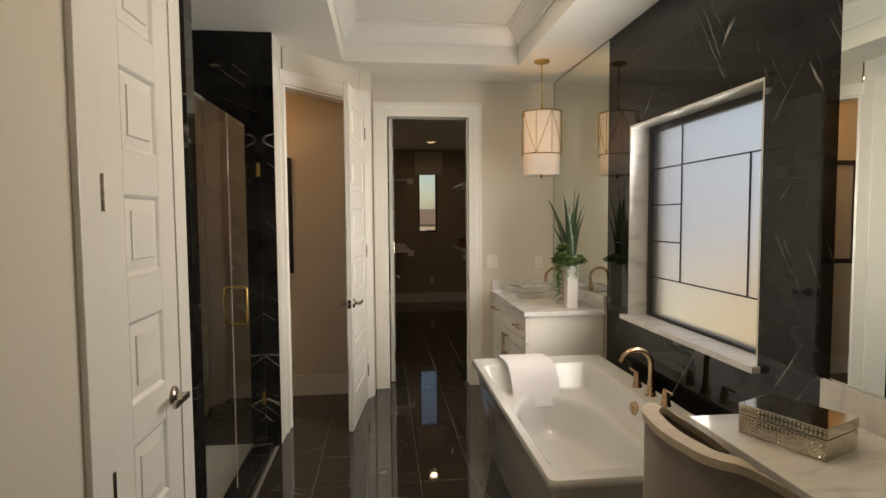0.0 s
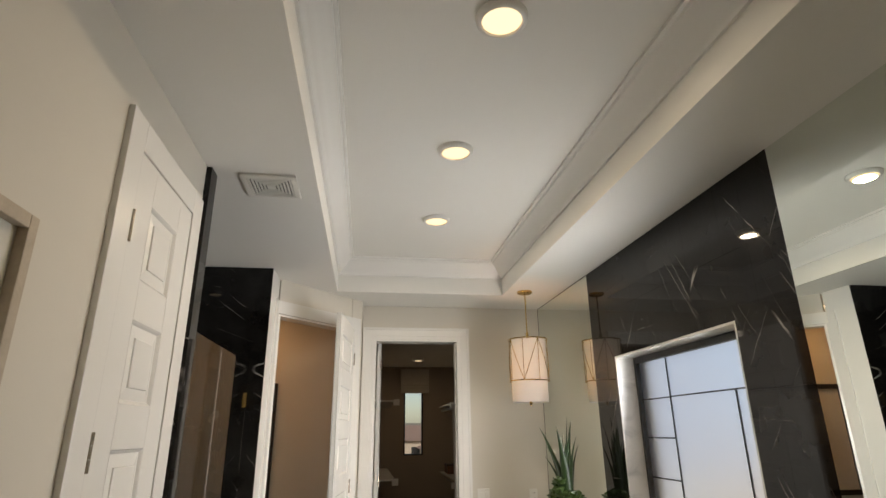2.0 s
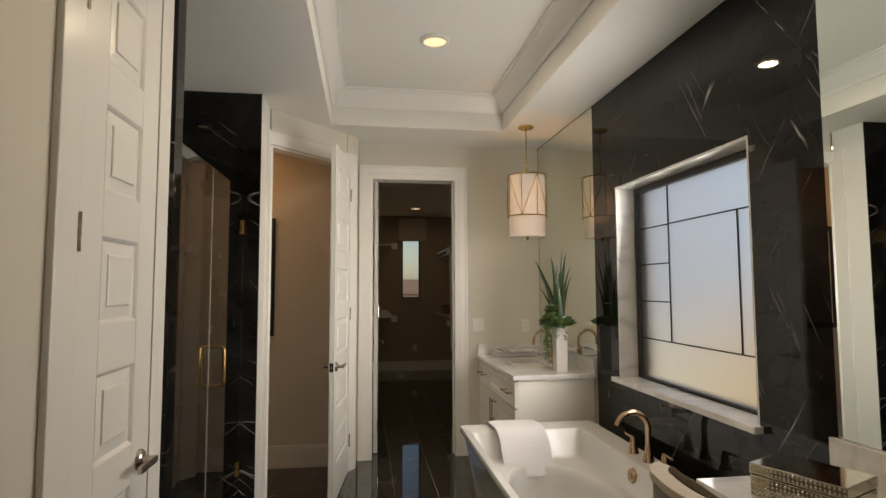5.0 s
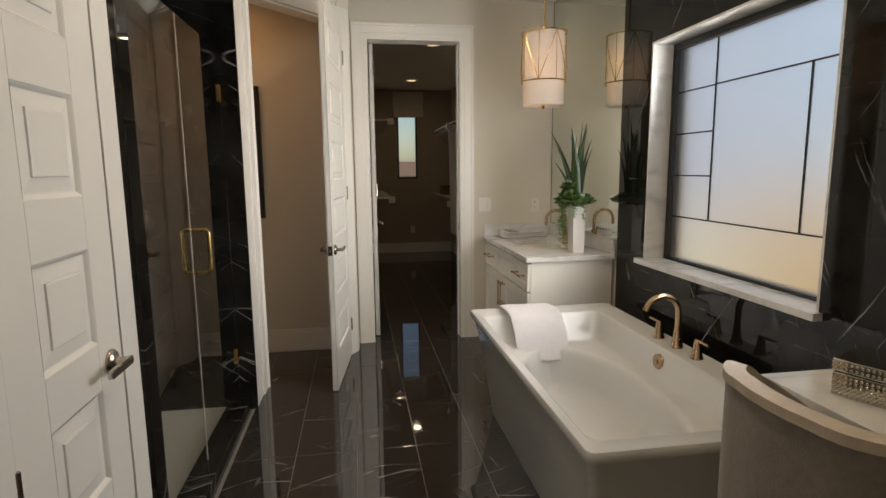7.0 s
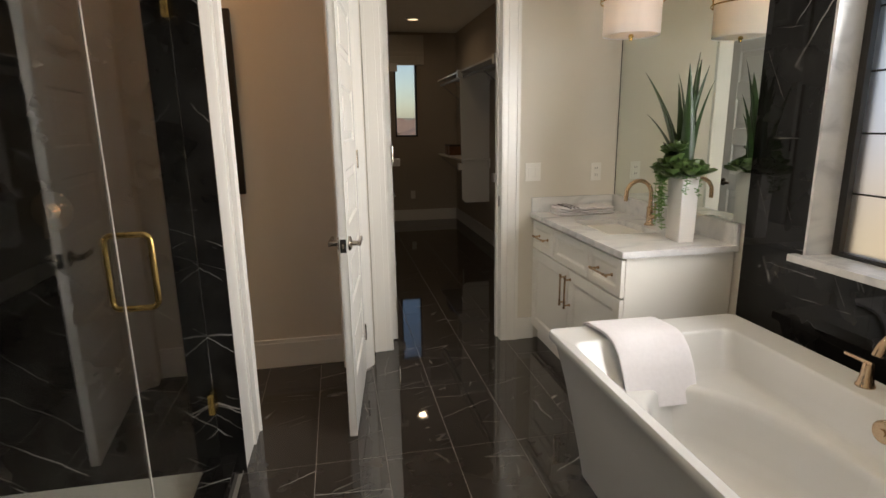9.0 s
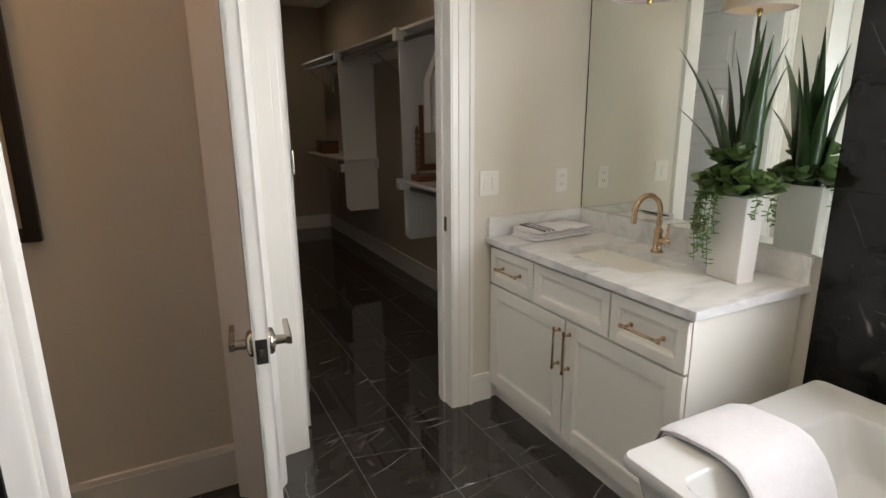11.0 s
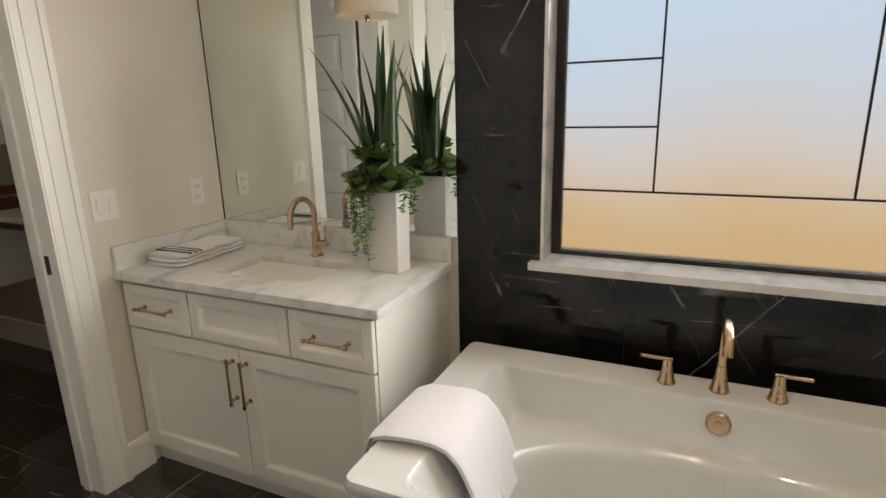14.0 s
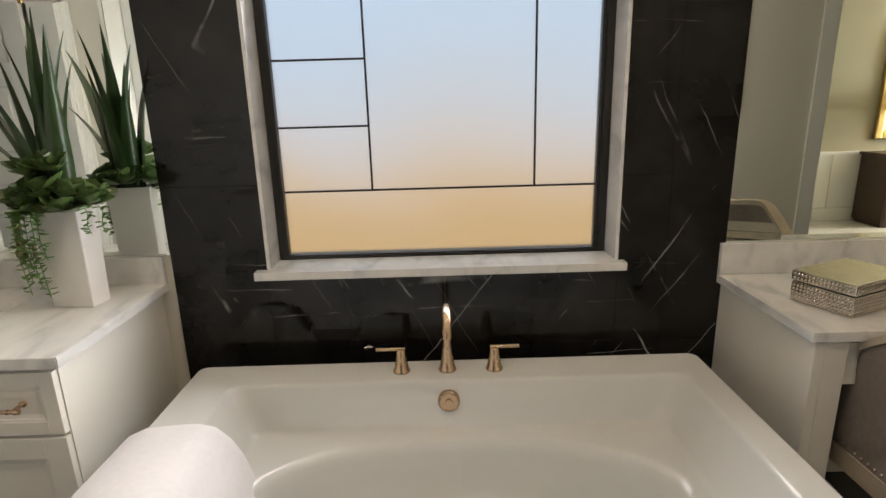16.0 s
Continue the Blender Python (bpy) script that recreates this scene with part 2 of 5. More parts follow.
# pale colour stands in for the window's glint on the shower glass edge
GLINT = material("pale_glint_strip", (0.62, 0.60, 0.56), 0.12, vary=0.02, coat=0.5)
PAN = material("shower_pan_tile", (0.44, 0.42, 0.385), 0.35, vary=0.06, scale=12)
MIRROR = mirror_material()
CLEAR = glass("clear_glass")
SMOKED = glass("shower_glass", 0.0, 1.45, (0.92, 0.95, 0.93))
FROST = glass("frosted_glass", 0.42, 1.25)
CANGLOW = glowing("lamp_lens", (1.0, 0.74, 0.44), 2.2)
TOILETGLOW = glowing("toilet_lamp_lens", (1.0, 0.60, 0.30), 2.0)
CLOSETGLOW = glowing("closet_lamp_lens", (1.0, 0.74, 0.46), 2.0)
BULB = glowing("bulb", (1.0, 0.52, 0.22), 110.0)


def shade_material():
    m = bpy.data.materials.new("lamp_shade_linen")
    m.use_nodes = True
    nt = m.node_tree
    nt.nodes.remove(nt.nodes["Principled BSDF"])
    d, t, mix = nt.nodes.new("ShaderNodeBsdfDiffuse"), nt.nodes.new("ShaderNodeBsdfTranslucent"), nt.nodes.new("ShaderNodeMixShader")
    w = nt.nodes.new("ShaderNodeTexNoise")
    w.inputs["Scale"].default_value = 180.0
    r = nt.nodes.new("ShaderNodeMapRange")
    r.inputs["To Min"].default_value, r.inputs["To Max"].default_value = 0.7, 0.86
    c = nt.nodes.new("ShaderNodeCombineColor")
    nt.links.new(w.outputs["Fac"], r.inputs["Value"])
    for i in range(3):
        nt.links.new(r.outputs[0], c.inputs[i])
    nt.links.new(c.outputs[0], d.inputs["Color"])
    nt.links.new(c.outputs[0], t.inputs["Color"])
    mix.inputs[0].default_value = 0.5
    nt.links.new(d.outputs[0], mix.inputs[1])
    nt.links.new(t.outputs[0], mix.inputs[2])
    nt.links.new(mix.outputs[0], nt.nodes["Material Output"].inputs["Surface"])
    return m


SHADE = shade_material()


# ---------------------------------------------------------------- mesh helpers
BASE = {}


def mesh_of(name, bm, mat, smooth=False):
    me = bpy.data.meshes.new(name)
    if smooth:
        for f in bm.faces:
            f.smooth = True
    bm.to_mesh(me)
    bm.free()
    me.materials.append(mat)
    if smooth:
        me.set_sharp_from_angle(angle=radians(40))
    return me


def thing(name, base=(0, 0, 0), label="", category="", group="", kind="", turn=0.0):
    """An Empty at the thing's base; its parts are given in world places, or, where turned, in its own."""
    ob = new(name)
    ob.matrix_basis = pose(*base, 0, 0, turn)
    ob.empty_display_size = 0.1
    BASE[ob.name] = (Vector(base), turn)
    return tagged(ob, label, category, group, kind)


def part(name, bm, mat, parent=None, label="", smooth=False):
    """Links a bmesh as one mesh object, under a thing or a part."""
    if parent is not None:
        root = parent
        while root.parent is not None:
            root = root.parent
        base, turn = BASE.get(root.name, (Vector(), 0.0))
        if not turn and base.length:
            bmesh.ops.translate(bm, verts=bm.verts, vec=-base)
    ob = new(name, mesh_of(name, bm, mat, smooth))
    ob.parent = parent
    if label:
        ob["label"] = label
    return ob


def structure(name, bm, mat, label, category="", smooth=False):
    return tagged(part(name, bm, mat, None, smooth=smooth), label, category, kind="structure")


def box(bm, x0, x1, y0, y1, z0, z1, bevel=0.0, seg=2):
    m = Matrix.LocRotScale(((x0 + x1) / 2, (y0 + y1) / 2, (z0 + z1) / 2), None, (abs(x1 - x0), abs(y1 - y0), abs(z1 - z0)))
    vs = bmesh.ops.create_cube(bm, size=1, matrix=m)["verts"]
    if bevel:
        es = list({e for v in vs for e in v.link_edges})
        bmesh.ops.bevel(bm, geom=es, offset=bevel, segments=seg, affect="EDGES", profile=0.6)
    return bm


def B(*a, **k):
    return box(bmesh.new(), *a, **k)


def boxes(*rows, bevel=0.0):
    bm = bmesh.new()
    for r in rows:
        box(bm, *r, bevel=bevel)
    return bm


def prism(points, z0, z1):
    """An upright block over a plan."""
    bm = bmesh.new()
    low = [bm.verts.new((x, y, z0)) for x, y in points]
    high = [bm.verts.new((x, y, z1)) for x, y in points]
    n = len(points)
    bm.faces.new(low[::-1])
    bm.faces.new(high)
    for i in range(n):
        bm.faces.new((low[i], low[(i + 1) % n], high[(i + 1) % n], high[i]))
    bmesh.ops.recalc_face_normals(bm, faces=bm.faces)
    return bm


def loft(bm, rings, close_first=True, close_last=True, loop=True):
    """A skin over rings of equally many points."""
    vs = [[bm.verts.new(p) for p in ring] for ring in rings]
    for a, b in zip(vs, vs[1:]):
        n = len(a)
        for i in range(n if loop else n - 1):
            bm.faces.new((a[i], a[(i + 1) % n], b[(i + 1) % n], b[i]))
    if close_first:
        bm.faces.new(vs[0][::-1])
    if close_last:
        bm.faces.new(vs[-1])
    bmesh.ops.recalc_face_normals(bm, faces=bm.faces)
    return bm


def lathe(bm, center, profile, n=24, axis="z", closed=False):
    cx, cy, cz = center
    rings = []
    for r, h in profile:
        ring = []
        for i in range(n):
            a = 2 * math.pi * i / n
            u, v = r * math.cos(a), r * math.sin(a)
            ring.append({"z": (cx + u, cy + v, cz + h), "x": (cx + h, cy + u, cz + v), "y": (cx + u, cy + h, cz + v)}[axis])
        rings.append(ring)
    if closed:
        rings.append(rings[0])
        return loft(bm, rings, False, False)
    return loft(bm, rings)


def tube(bm, path, r, n=10, r_end=None):
    """A round bar along a line of points."""
    path = [Vector(p) for p in path]
    rings, side = [], None
    for i, p in enumerate(path):
        d = (path[min(i + 1, len(path) - 1)] - path[max(i - 1, 0)]).normalized()
        if side is None:
            side = d.cross(Vector((0, 0, 1)) if abs(d.z) < 0.9 else Vector((1, 0, 0))).normalized()
        side = (side - d * side.dot(d)).normalized()
        up = d.cross(side)
        rad = r if r_end is None else r + (r_end - r) * i / (len(path) - 1)
        rings.append([p + rad * (math.cos(2 * math.pi * k / n) * side + math.sin(2 * math.pi * k / n) * up) for k in range(n)])
    return loft(bm, rings)


def arc(center, r, a0, a1, n, u, v):
    c, u, v = Vector(center), Vector(u), Vector(v)
    return [c + r * (math.cos(radians(a0 + (a1 - a0) * i / n)) * u + math.sin(radians(a0 + (a1 - a0) * i / n)) * v) for i in range(n + 1)]


def round_rect(x0, x1, y0, y1, r, z, n=6):
    pts = []
    for cx, cy, a in ((x1 - r, y1 - r, 0), (x0 + r, y1 - r, 90), (x0 + r, y0 + r, 180), (x1 - r, y0 + r, 270)):
        for i in range(n + 1):
            t = radians(a + 90 * i / n)
            pts.append((cx + r * math.cos(t), cy + r * math.sin(t), z))
    return pts


# ---------------------------------------------------------------- large structure
LEFT, RIGHT, FAR, H = -0.42, 1.885, 5.465, 2.745
TRAY = (0.035, 1.418, 1.05, 4.940)
HW = 2.485                                   # door head of the angled and bedroom openings
U, NF = Vector((0.666, 0.746)), Vector((0.746, -0.666))   # along the angled wall, and out of it
D0, D1 = Vector((-0.350, 4.628)), Vector((0.157, 5.185))  # its door opening


structure("floor", boxes((-2.6, 2.2, -4.0, 10.6, -0.12, -0.0014)), GROUT, "dark grouted floor bed under black marble tiles", "floor")

ceiling = boxes((-2.6, TRAY[0], -4.0, 5.7, H, H + 0.06), (TRAY[1], 2.2, -4.0, 5.7, H, H + 0.06),
                (TRAY[0], TRAY[1], -4.0, TRAY[2], H, H + 0.06), (TRAY[0], TRAY[1], TRAY[3], 5.7, H, H + 0.06),
                (0.1, 2.2, 5.7, 10.6, H, H + 0.06),
                (TRAY[0] - 0.05, TRAY[0], TRAY[2], TRAY[3], H + 0.06, 3.02), (TRAY[1], TRAY[1] + 0.05, TRAY[2], TRAY[3], H + 0.06, 3.02),
                (TRAY[0], TRAY[1], TRAY[2] - 0.05, TRAY[2], H + 0.06, 3.02), (TRAY[0], TRAY[1], TRAY[3], TRAY[3] + 0.05, H + 0.06, 3.02),
                (TRAY[0] - 0.05, TRAY[1] + 0.05, TRAY[2] - 0.05, TRAY[3] + 0.05, 3.02, 3.08))
structure("ceiling", ceiling, CEIL, "off-white painted ceiling with a recessed tray", "ceiling")

crown = bmesh.new()
profile = [(0.0, 2.885), (0.012, 2.885), (0.016, 2.902), (0.030, 2.915), (0.052, 2.945), (0.078, 2.978), (0.098, 2.990), (0.102, 3.004), (0.116, 3.008), (0.118, 3.0195)]
loft(crown, [[(TRAY[0] + o, TRAY[2] + o, z), (TRAY[1] - o, TRAY[2] + o, z), (TRAY[1] - o, TRAY[3] - o, z), (TRAY[0] + o, TRAY[3] - o, z)] for o, z in profile], False, False)
structure("trim_crown", crown, TRIM, "white crown moulding round the ceiling tray", "trim", smooth=True)

# outer wall with the bath window
WY0, WY1, WZ0, WZ1 = 2.697, 3.922, 0.90, 2.100
structure("wall_east", boxes((1.897, 2.12, -0.7, WY0, -0.1, 3.1), (1.897, 2.12, WY1, 5.6, -0.1, 3.1),
                             (1.897, 2.12, WY0, WY1, -0.1, WZ0 - 0.03), (1.897, 2.12, WY0, WY1, WZ1, 3.1)), WALL, "cream painted outer wall with a window opening", "wall")
structure("wall_north", boxes((0.245, 0.36, FAR, 5.60, 0, H), (1.112, 1.897, FAR, 5.60, 0, H), (0.36, 1.112, FAR, 5.60, 2.44, H)), WALL,
          "cream painted wall with a closet doorway", "wall")
structure("wall_west", boxes((-0.56, LEFT, 0.45, 2.113, 0, H), (-0.56, LEFT, 2.620, 2.755, 0, H), (-0.56, LEFT, 2.113, 2.620, 2.47, H),
                             (-0.56, LEFT, -0.5, 0.45, HW, H), (-0.56, LEFT, -0.7, -0.5, 0, H)), WALL, "cream painted wall with a linen door", "wall")
structure("wall_linen_back", B(-1.0, -0.95, 1.9, 2.75, 0, H), WALL, "plain wall behind the linen closet", "wall")
structure("wall_south", B(-0.42, 1.897, -0.7, -0.56, 0, H), WALL, "cream painted wall behind the entry", "wall")
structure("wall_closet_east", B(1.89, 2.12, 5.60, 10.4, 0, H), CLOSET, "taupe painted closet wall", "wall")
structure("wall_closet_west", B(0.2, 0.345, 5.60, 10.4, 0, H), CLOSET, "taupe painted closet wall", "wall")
CX0, CX1, CZ0, CZ1 = 0.965, 1.30, 1.27, 2.33
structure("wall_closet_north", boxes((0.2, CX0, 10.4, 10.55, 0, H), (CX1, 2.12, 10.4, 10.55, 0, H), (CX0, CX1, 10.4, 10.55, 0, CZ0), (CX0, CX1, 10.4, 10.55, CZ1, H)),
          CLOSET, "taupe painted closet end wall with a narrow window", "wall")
structure("wall_toilet_north", B(-1.4, 0.1, 5.36, 5.46, 0, H), WALL, "beige painted toilet-room wall", "wall")
structure("wall_toilet_west", B(-1.5, -1.4, 2.7, 5.46, 0, H), WALL, "beige painted toilet-room side wall", "wall")
structure("wall_toilet_south", B(-1.4, -0.40, 4.322, 4.46, 0, H), WALL, "painted wall between shower and toilet room", "wall")


def diag(a, b, front, back):
    """The plan of a piece of the angled wall from a to b along it."""
    p, q = D0 + U * a, D0 + U * b
    return [tuple(p + NF * front), tuple(q + NF * front), tuple(q - NF * back), tuple(p - NF * back)]


W = (D1 - D0).length
structure("wall_angled", prism(diag(-0.02, W + 0.13, 0.0, 0.12), HW, H), WALL, "cream painted head of the angled wall above the toilet door", "wall")
structure("wall_angled_end", prism([(-0.40, 4.322), (-0.377, 4.322), (-0.371, 4.60), (-0.44, 4.66)], 0, H), TRIM, "white painted wall end beside the toilet door", "wall")
structure("wall_angled_stub", prism([tuple(D1), tuple(D1 + U * 0.125), (0.245, FAR), (0.06, FAR), tuple(D1 - NF * 0.12)], 0, H), WALL, "short cream wall beside the toilet door", "wall")

# shower lining in dark polished stone
structure("wall_shower_north", B(-1.4, -0.376, 4.309, 4.321, 0, H - 0.002), MARBLE, "black marble shower wall with white veins", "wall")
structure("wall_shower_west", B(-1.4, -1.388, 2.845, 4.309, 0, H - 0.002), MARBLE, "black marble shower side wall", "wall")
structure("wall_shower_south", B(-1.4, -0.398, 2.757, 2.845, 0, H - 0.002, bevel=0.002), MARBLE, "black marble shower wall end", "wall")
structure("shower_pan", B(-1.388, -0.53, 2.845, 4.309, -0.004, 0.02), PAN, "pale grey shower floor", "floor")
structure("shower_kerb", B(-0.53, -0.405, 2.845, 4.309, 0, 0.085, bevel=0.004), MARBLE, "low black marble shower kerb", "kerb")

# the bedroom beyond the entry
structure("wall_bedroom_west", B(-2.6, -2.45, -4.0, 3.0, 0, H), OLIVE, "olive painted bedroom wall", "wall")
# the opening in the south wall is unseen, added to hold a fill lamp
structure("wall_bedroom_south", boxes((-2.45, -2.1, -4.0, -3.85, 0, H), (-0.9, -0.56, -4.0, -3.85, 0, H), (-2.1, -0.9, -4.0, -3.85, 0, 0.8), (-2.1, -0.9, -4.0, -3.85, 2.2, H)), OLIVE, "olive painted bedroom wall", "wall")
structure("wall_bedroom_north", B(-2.45, -0.95, 1.9, 2.0, 0, H), OLIVE, "olive painted bedroom wall", "wall")
structure("wall_bedroom_east", B(-0.56, -0.42, -3.85, -0.7, 0, H), OLIVE, "olive painted bedroom wall", "wall")
structure("wainscot", boxes((-2.45, -2.43, -3.85, 1.9, 0, 0.76), (-2.45, -2.415, -3.85, 1.9, 0.76, 0.80), (-2.45, -2.41, -3.85, 1.9, 0, 0.16),
                            *[(-2.43, -2.42, y, y + 0.08, 0.16, 0.76) for y in (-3.3, -2.6, -1.9, -1.2, -0.5, 0.2)]), TRIM, "white panelled wainscot", "trim")


# fill lamp added in that unseen opening to brighten the mirrored bedroom and the entry
area_lamp("bedroom_fill_lamp", (-1.5, -3.9, 1.5), (-1.5, 0.0, 1.4), 170.0, (1.0, 0.96, 0.90), 1.15, 1.35)


# door and window surrounds
def casing_y(x0, x1, top, y, w=0.112, out=1):
    """Stepped casing boards on a wall that faces along y: two uprights and a head."""
    rows = []
    for a, b, t in ((0.0, 0.03, 0.016), (0.03, 0.085, 0.020), (0.085, w, 0.026)):
        ya, yb = (y - t, y) if out > 0 else (y, y + t)
        rows += [(x0 - b, x0 - a, ya, yb, 0, top + b), (x1 + a, x1 + b, ya, yb, 0, top + b), (x0 - a, x1 + a, ya, yb, top + a, top + b)]
    return boxes(*rows, bevel=0.002)


door_frame = structure("door_1", casing_y(0.36, 1.107, 2.44, FAR, 0.107), TRIM, "white moulded casing of the closet doorway", "door frame")
part("jamb", boxes((0.36, 0.375, FAR - 0.012, 5.605, 0, 2.44), (1.100, 1.112, FAR - 0.012, 5.605, 0, 2.44), (0.375, 1.100, FAR - 0.012, 5.605, 2.425, 2.44),
                   (1.090, 1.100, 5.53, 5.57, 0, 2.425)), TRIM, door_frame)
part("strike_plate", B(1.0985, 1.102, 5.50, 5.525, 0.91, 0.98), BLACKPAINT, door_frame, "dark metal strike plate")

frame2 = structure("door_2", prism(diag(-0.11, W + 0.105, 0.018, 0.0), HW, HW + 0.095), TRIM, "white casing of the angled toilet doorway", "door frame")
part("casing", prism(diag(W, W + 0.105, 0.018, 0.0), 0, HW), TRIM, frame2)
part("jamb", prism(diag(W - 0.015, W, 0.0, 0.12), 0, HW), TRIM, frame2)
part("jamb", prism(diag(-0.03, 0.0, 0.0, 0.12), 0, HW), TRIM, frame2)
part("head", prism(diag(0.0, W - 0.015, 0.0, 0.12), HW - 0.015, HW), TRIM, frame2)
part("casing", boxes((-0.385, -0.362, 4.505, 4.628, 0, HW + 0.095), bevel=0.002), TRIM, frame2)

frame3 = structure("door_3", boxes((LEFT, LEFT + 0.018, 2.008, 2.113, 0, 2.565), (LEFT, LEFT + 0.018, 2.620, 2.725, 0, 2.565), (LEFT, LEFT + 0.018, 2.113, 2.620, 2.47, 2.565), bevel=0.003),
                   TRIM, "white casing of the narrow linen door", "door frame")
frame4 = structure("door_4", boxes((LEFT, LEFT + 0.02, 0.45, 0.56, 0, HW + 0.11), (LEFT, LEFT + 0.02, -0.61, -0.5, 0, HW + 0.11), (LEFT, LEFT + 0.02, -0.5, 0.45, HW, HW + 0.11),
                                   (-0.565, LEFT + 0.005, 0.435, 0.45, 0, HW), (-0.565, LEFT + 0.005, -0.5, -0.485, 0, HW), bevel=0.002), TRIM, "white casing of the bedroom doorway", "door frame")

for name, rows in (("baseboard_1", [(1.216, 1.33, FAR - 0.016, FAR, 0, 0.15)]),
                   ("baseboard_2", [(-1.4, 0.06, 5.344, 5.36, 0, 0.18)]),
                   ("baseboard_3", [(1.874, 1.89, 5.61, 10.4, 0, 0.17)]),
                   ("baseboard_4", [(0.345, 1.874, 10.384, 10.4, 0, 0.17)]),
                   ("baseboard_5", [(LEFT, LEFT + 0.016, 0.56, 2.022, 0, 0.15)])):
    bm = boxes(*rows, bevel=0.003)
    for r in rows:
        box(bm, r[0] - 0.004 * (r[1] - r[0] > 0.05), r[1], r[2] - 0.004, r[3], r[5] - 0.03, r[5] - 0.022)
    structure(name, bm, TRIM, "white painted baseboard", "baseboard")

# frosted bath window
window = thing("window_1", (1.95, (WY0 + WY1) / 2, WZ0), "black framed window with frosted panes and thin black bars", "window", kind="structure")
part("reveal_lining", boxes((1.886, 2.015, WY0, WY0 + 0.012, WZ0 + 0.0045, WZ1), (1.886, 2.015, WY1 - 0.012, WY1, WZ0 + 0.0045, WZ1), (1.886, 2.015, WY0 + 0.012, WY1 - 0.012, WZ1 - 0.012, WZ1)), CARRARA, window, "white marble reveal lining")
GY0, GY1, GZ0, GZ1 = 2.738, 3.885, 0.914, 2.062
part("window_frame", boxes((2.005, 2.075, WY0 + 0.012, GY0, WZ0 - 0.029, WZ1 - 0.012), (2.005, 2.075, GY1, WY1 - 0.012, WZ0 - 0.029, WZ1 - 0.012),
                           (2.005, 2.075, GY0, GY1, WZ0 - 0.029, GZ0), (2.005, 2.075, GY0, GY1, GZ1, WZ1 - 0.012), bevel=0.004), BLACKPAINT, window, "black window frame")
part("window_frame", boxes((2.014, 2.044, GY0, GY0 + 0.012, GZ0, GZ1), (2.0, 2.03, GY1 - 0.012, GY1, GZ0, GZ1), (2.006, 2.03, GY0, GY1, GZ0, GZ0 + 0.005), (2.0, 2.03, GY0, GY1, GZ1 - 0.012, GZ1), bevel=0.002), BLACKPAINT, window)
VA, VB, ZB, ZT = 3.556, 2.97, 1.151, 1.828
for y0, y1, z0, z1 in ((VA - 0.0036, VA + 0.0036, ZB, GZ1), (VB - 0.0036, VB + 0.0036, ZB, ZT), (GY0, GY1, ZB - 0.0036, ZB + 0.0036), (GY0, VA, ZT - 0.0036, ZT + 0.0036),
                       (VA, GY1, 1.3744, 1.3816), (VA, GY1, 1.5984, 1.6056), (VA, GY1, 1.8224, 1.8296)):
    part("glazing_bar", B(2.0235, 2.0335, y0, y1, z0, z1, bevel=0.0012), BLACKPAINT, window)
for y0, y1, z0, z1 in ((GY0, GY1, GZ0, ZB), (GY0, VB, ZB, ZT), (VB, VA, ZB, ZT), (GY0, VA, ZT, GZ1), (VA, GY1, ZB, 1.378), (VA, GY1, 1.378, 1.602), (VA, GY1, 1.602, 1.826), (VA, GY1, 1.826, GZ1)):
    pane = part("pane", B(2.026, 2.031, y0 + 0.002, y1 - 0.002, z0 + 0.002, z1 - 0.002), FROST, window, "frosted glass pane")
    pane.visible_shadow = False
part("window_sill", boxes((1.845, 1.885, WY0 - 0.02, WY1 + 0.035, WZ0 - 0.025, WZ0 + 0.004), (1.885, 2.004, WY0 + 0.001, WY1 - 0.001, WZ0 - 0.025, WZ0 + 0.004), bevel=0.002), CARRARA, window, "white marble sill")

# narrow closet window
window2 = thing("window_2", (1.13, 10.45, CZ0), "narrow black framed clear window", "window", kind="structure")
part("window_frame", boxes((CX0, CX0 + 0.025, 10.43, 10.5, CZ0, CZ1), (CX1 - 0.025, CX1, 10.43, 10.5, CZ0, CZ1), (CX0, CX1, 10.43, 10.5, CZ0, CZ0 + 0.025), (CX0, CX1, 10.43, 10.5, CZ1 - 0.025, CZ1), bevel=0.003), BLACKPAINT, window2)
pane = part("pane", B(CX0 + 0.02, CX1 - 0.02, 10.46, 10.464, CZ0 + 0.02, CZ1 - 0.02), CLEAR, window2)
pane.visible_shadow = False


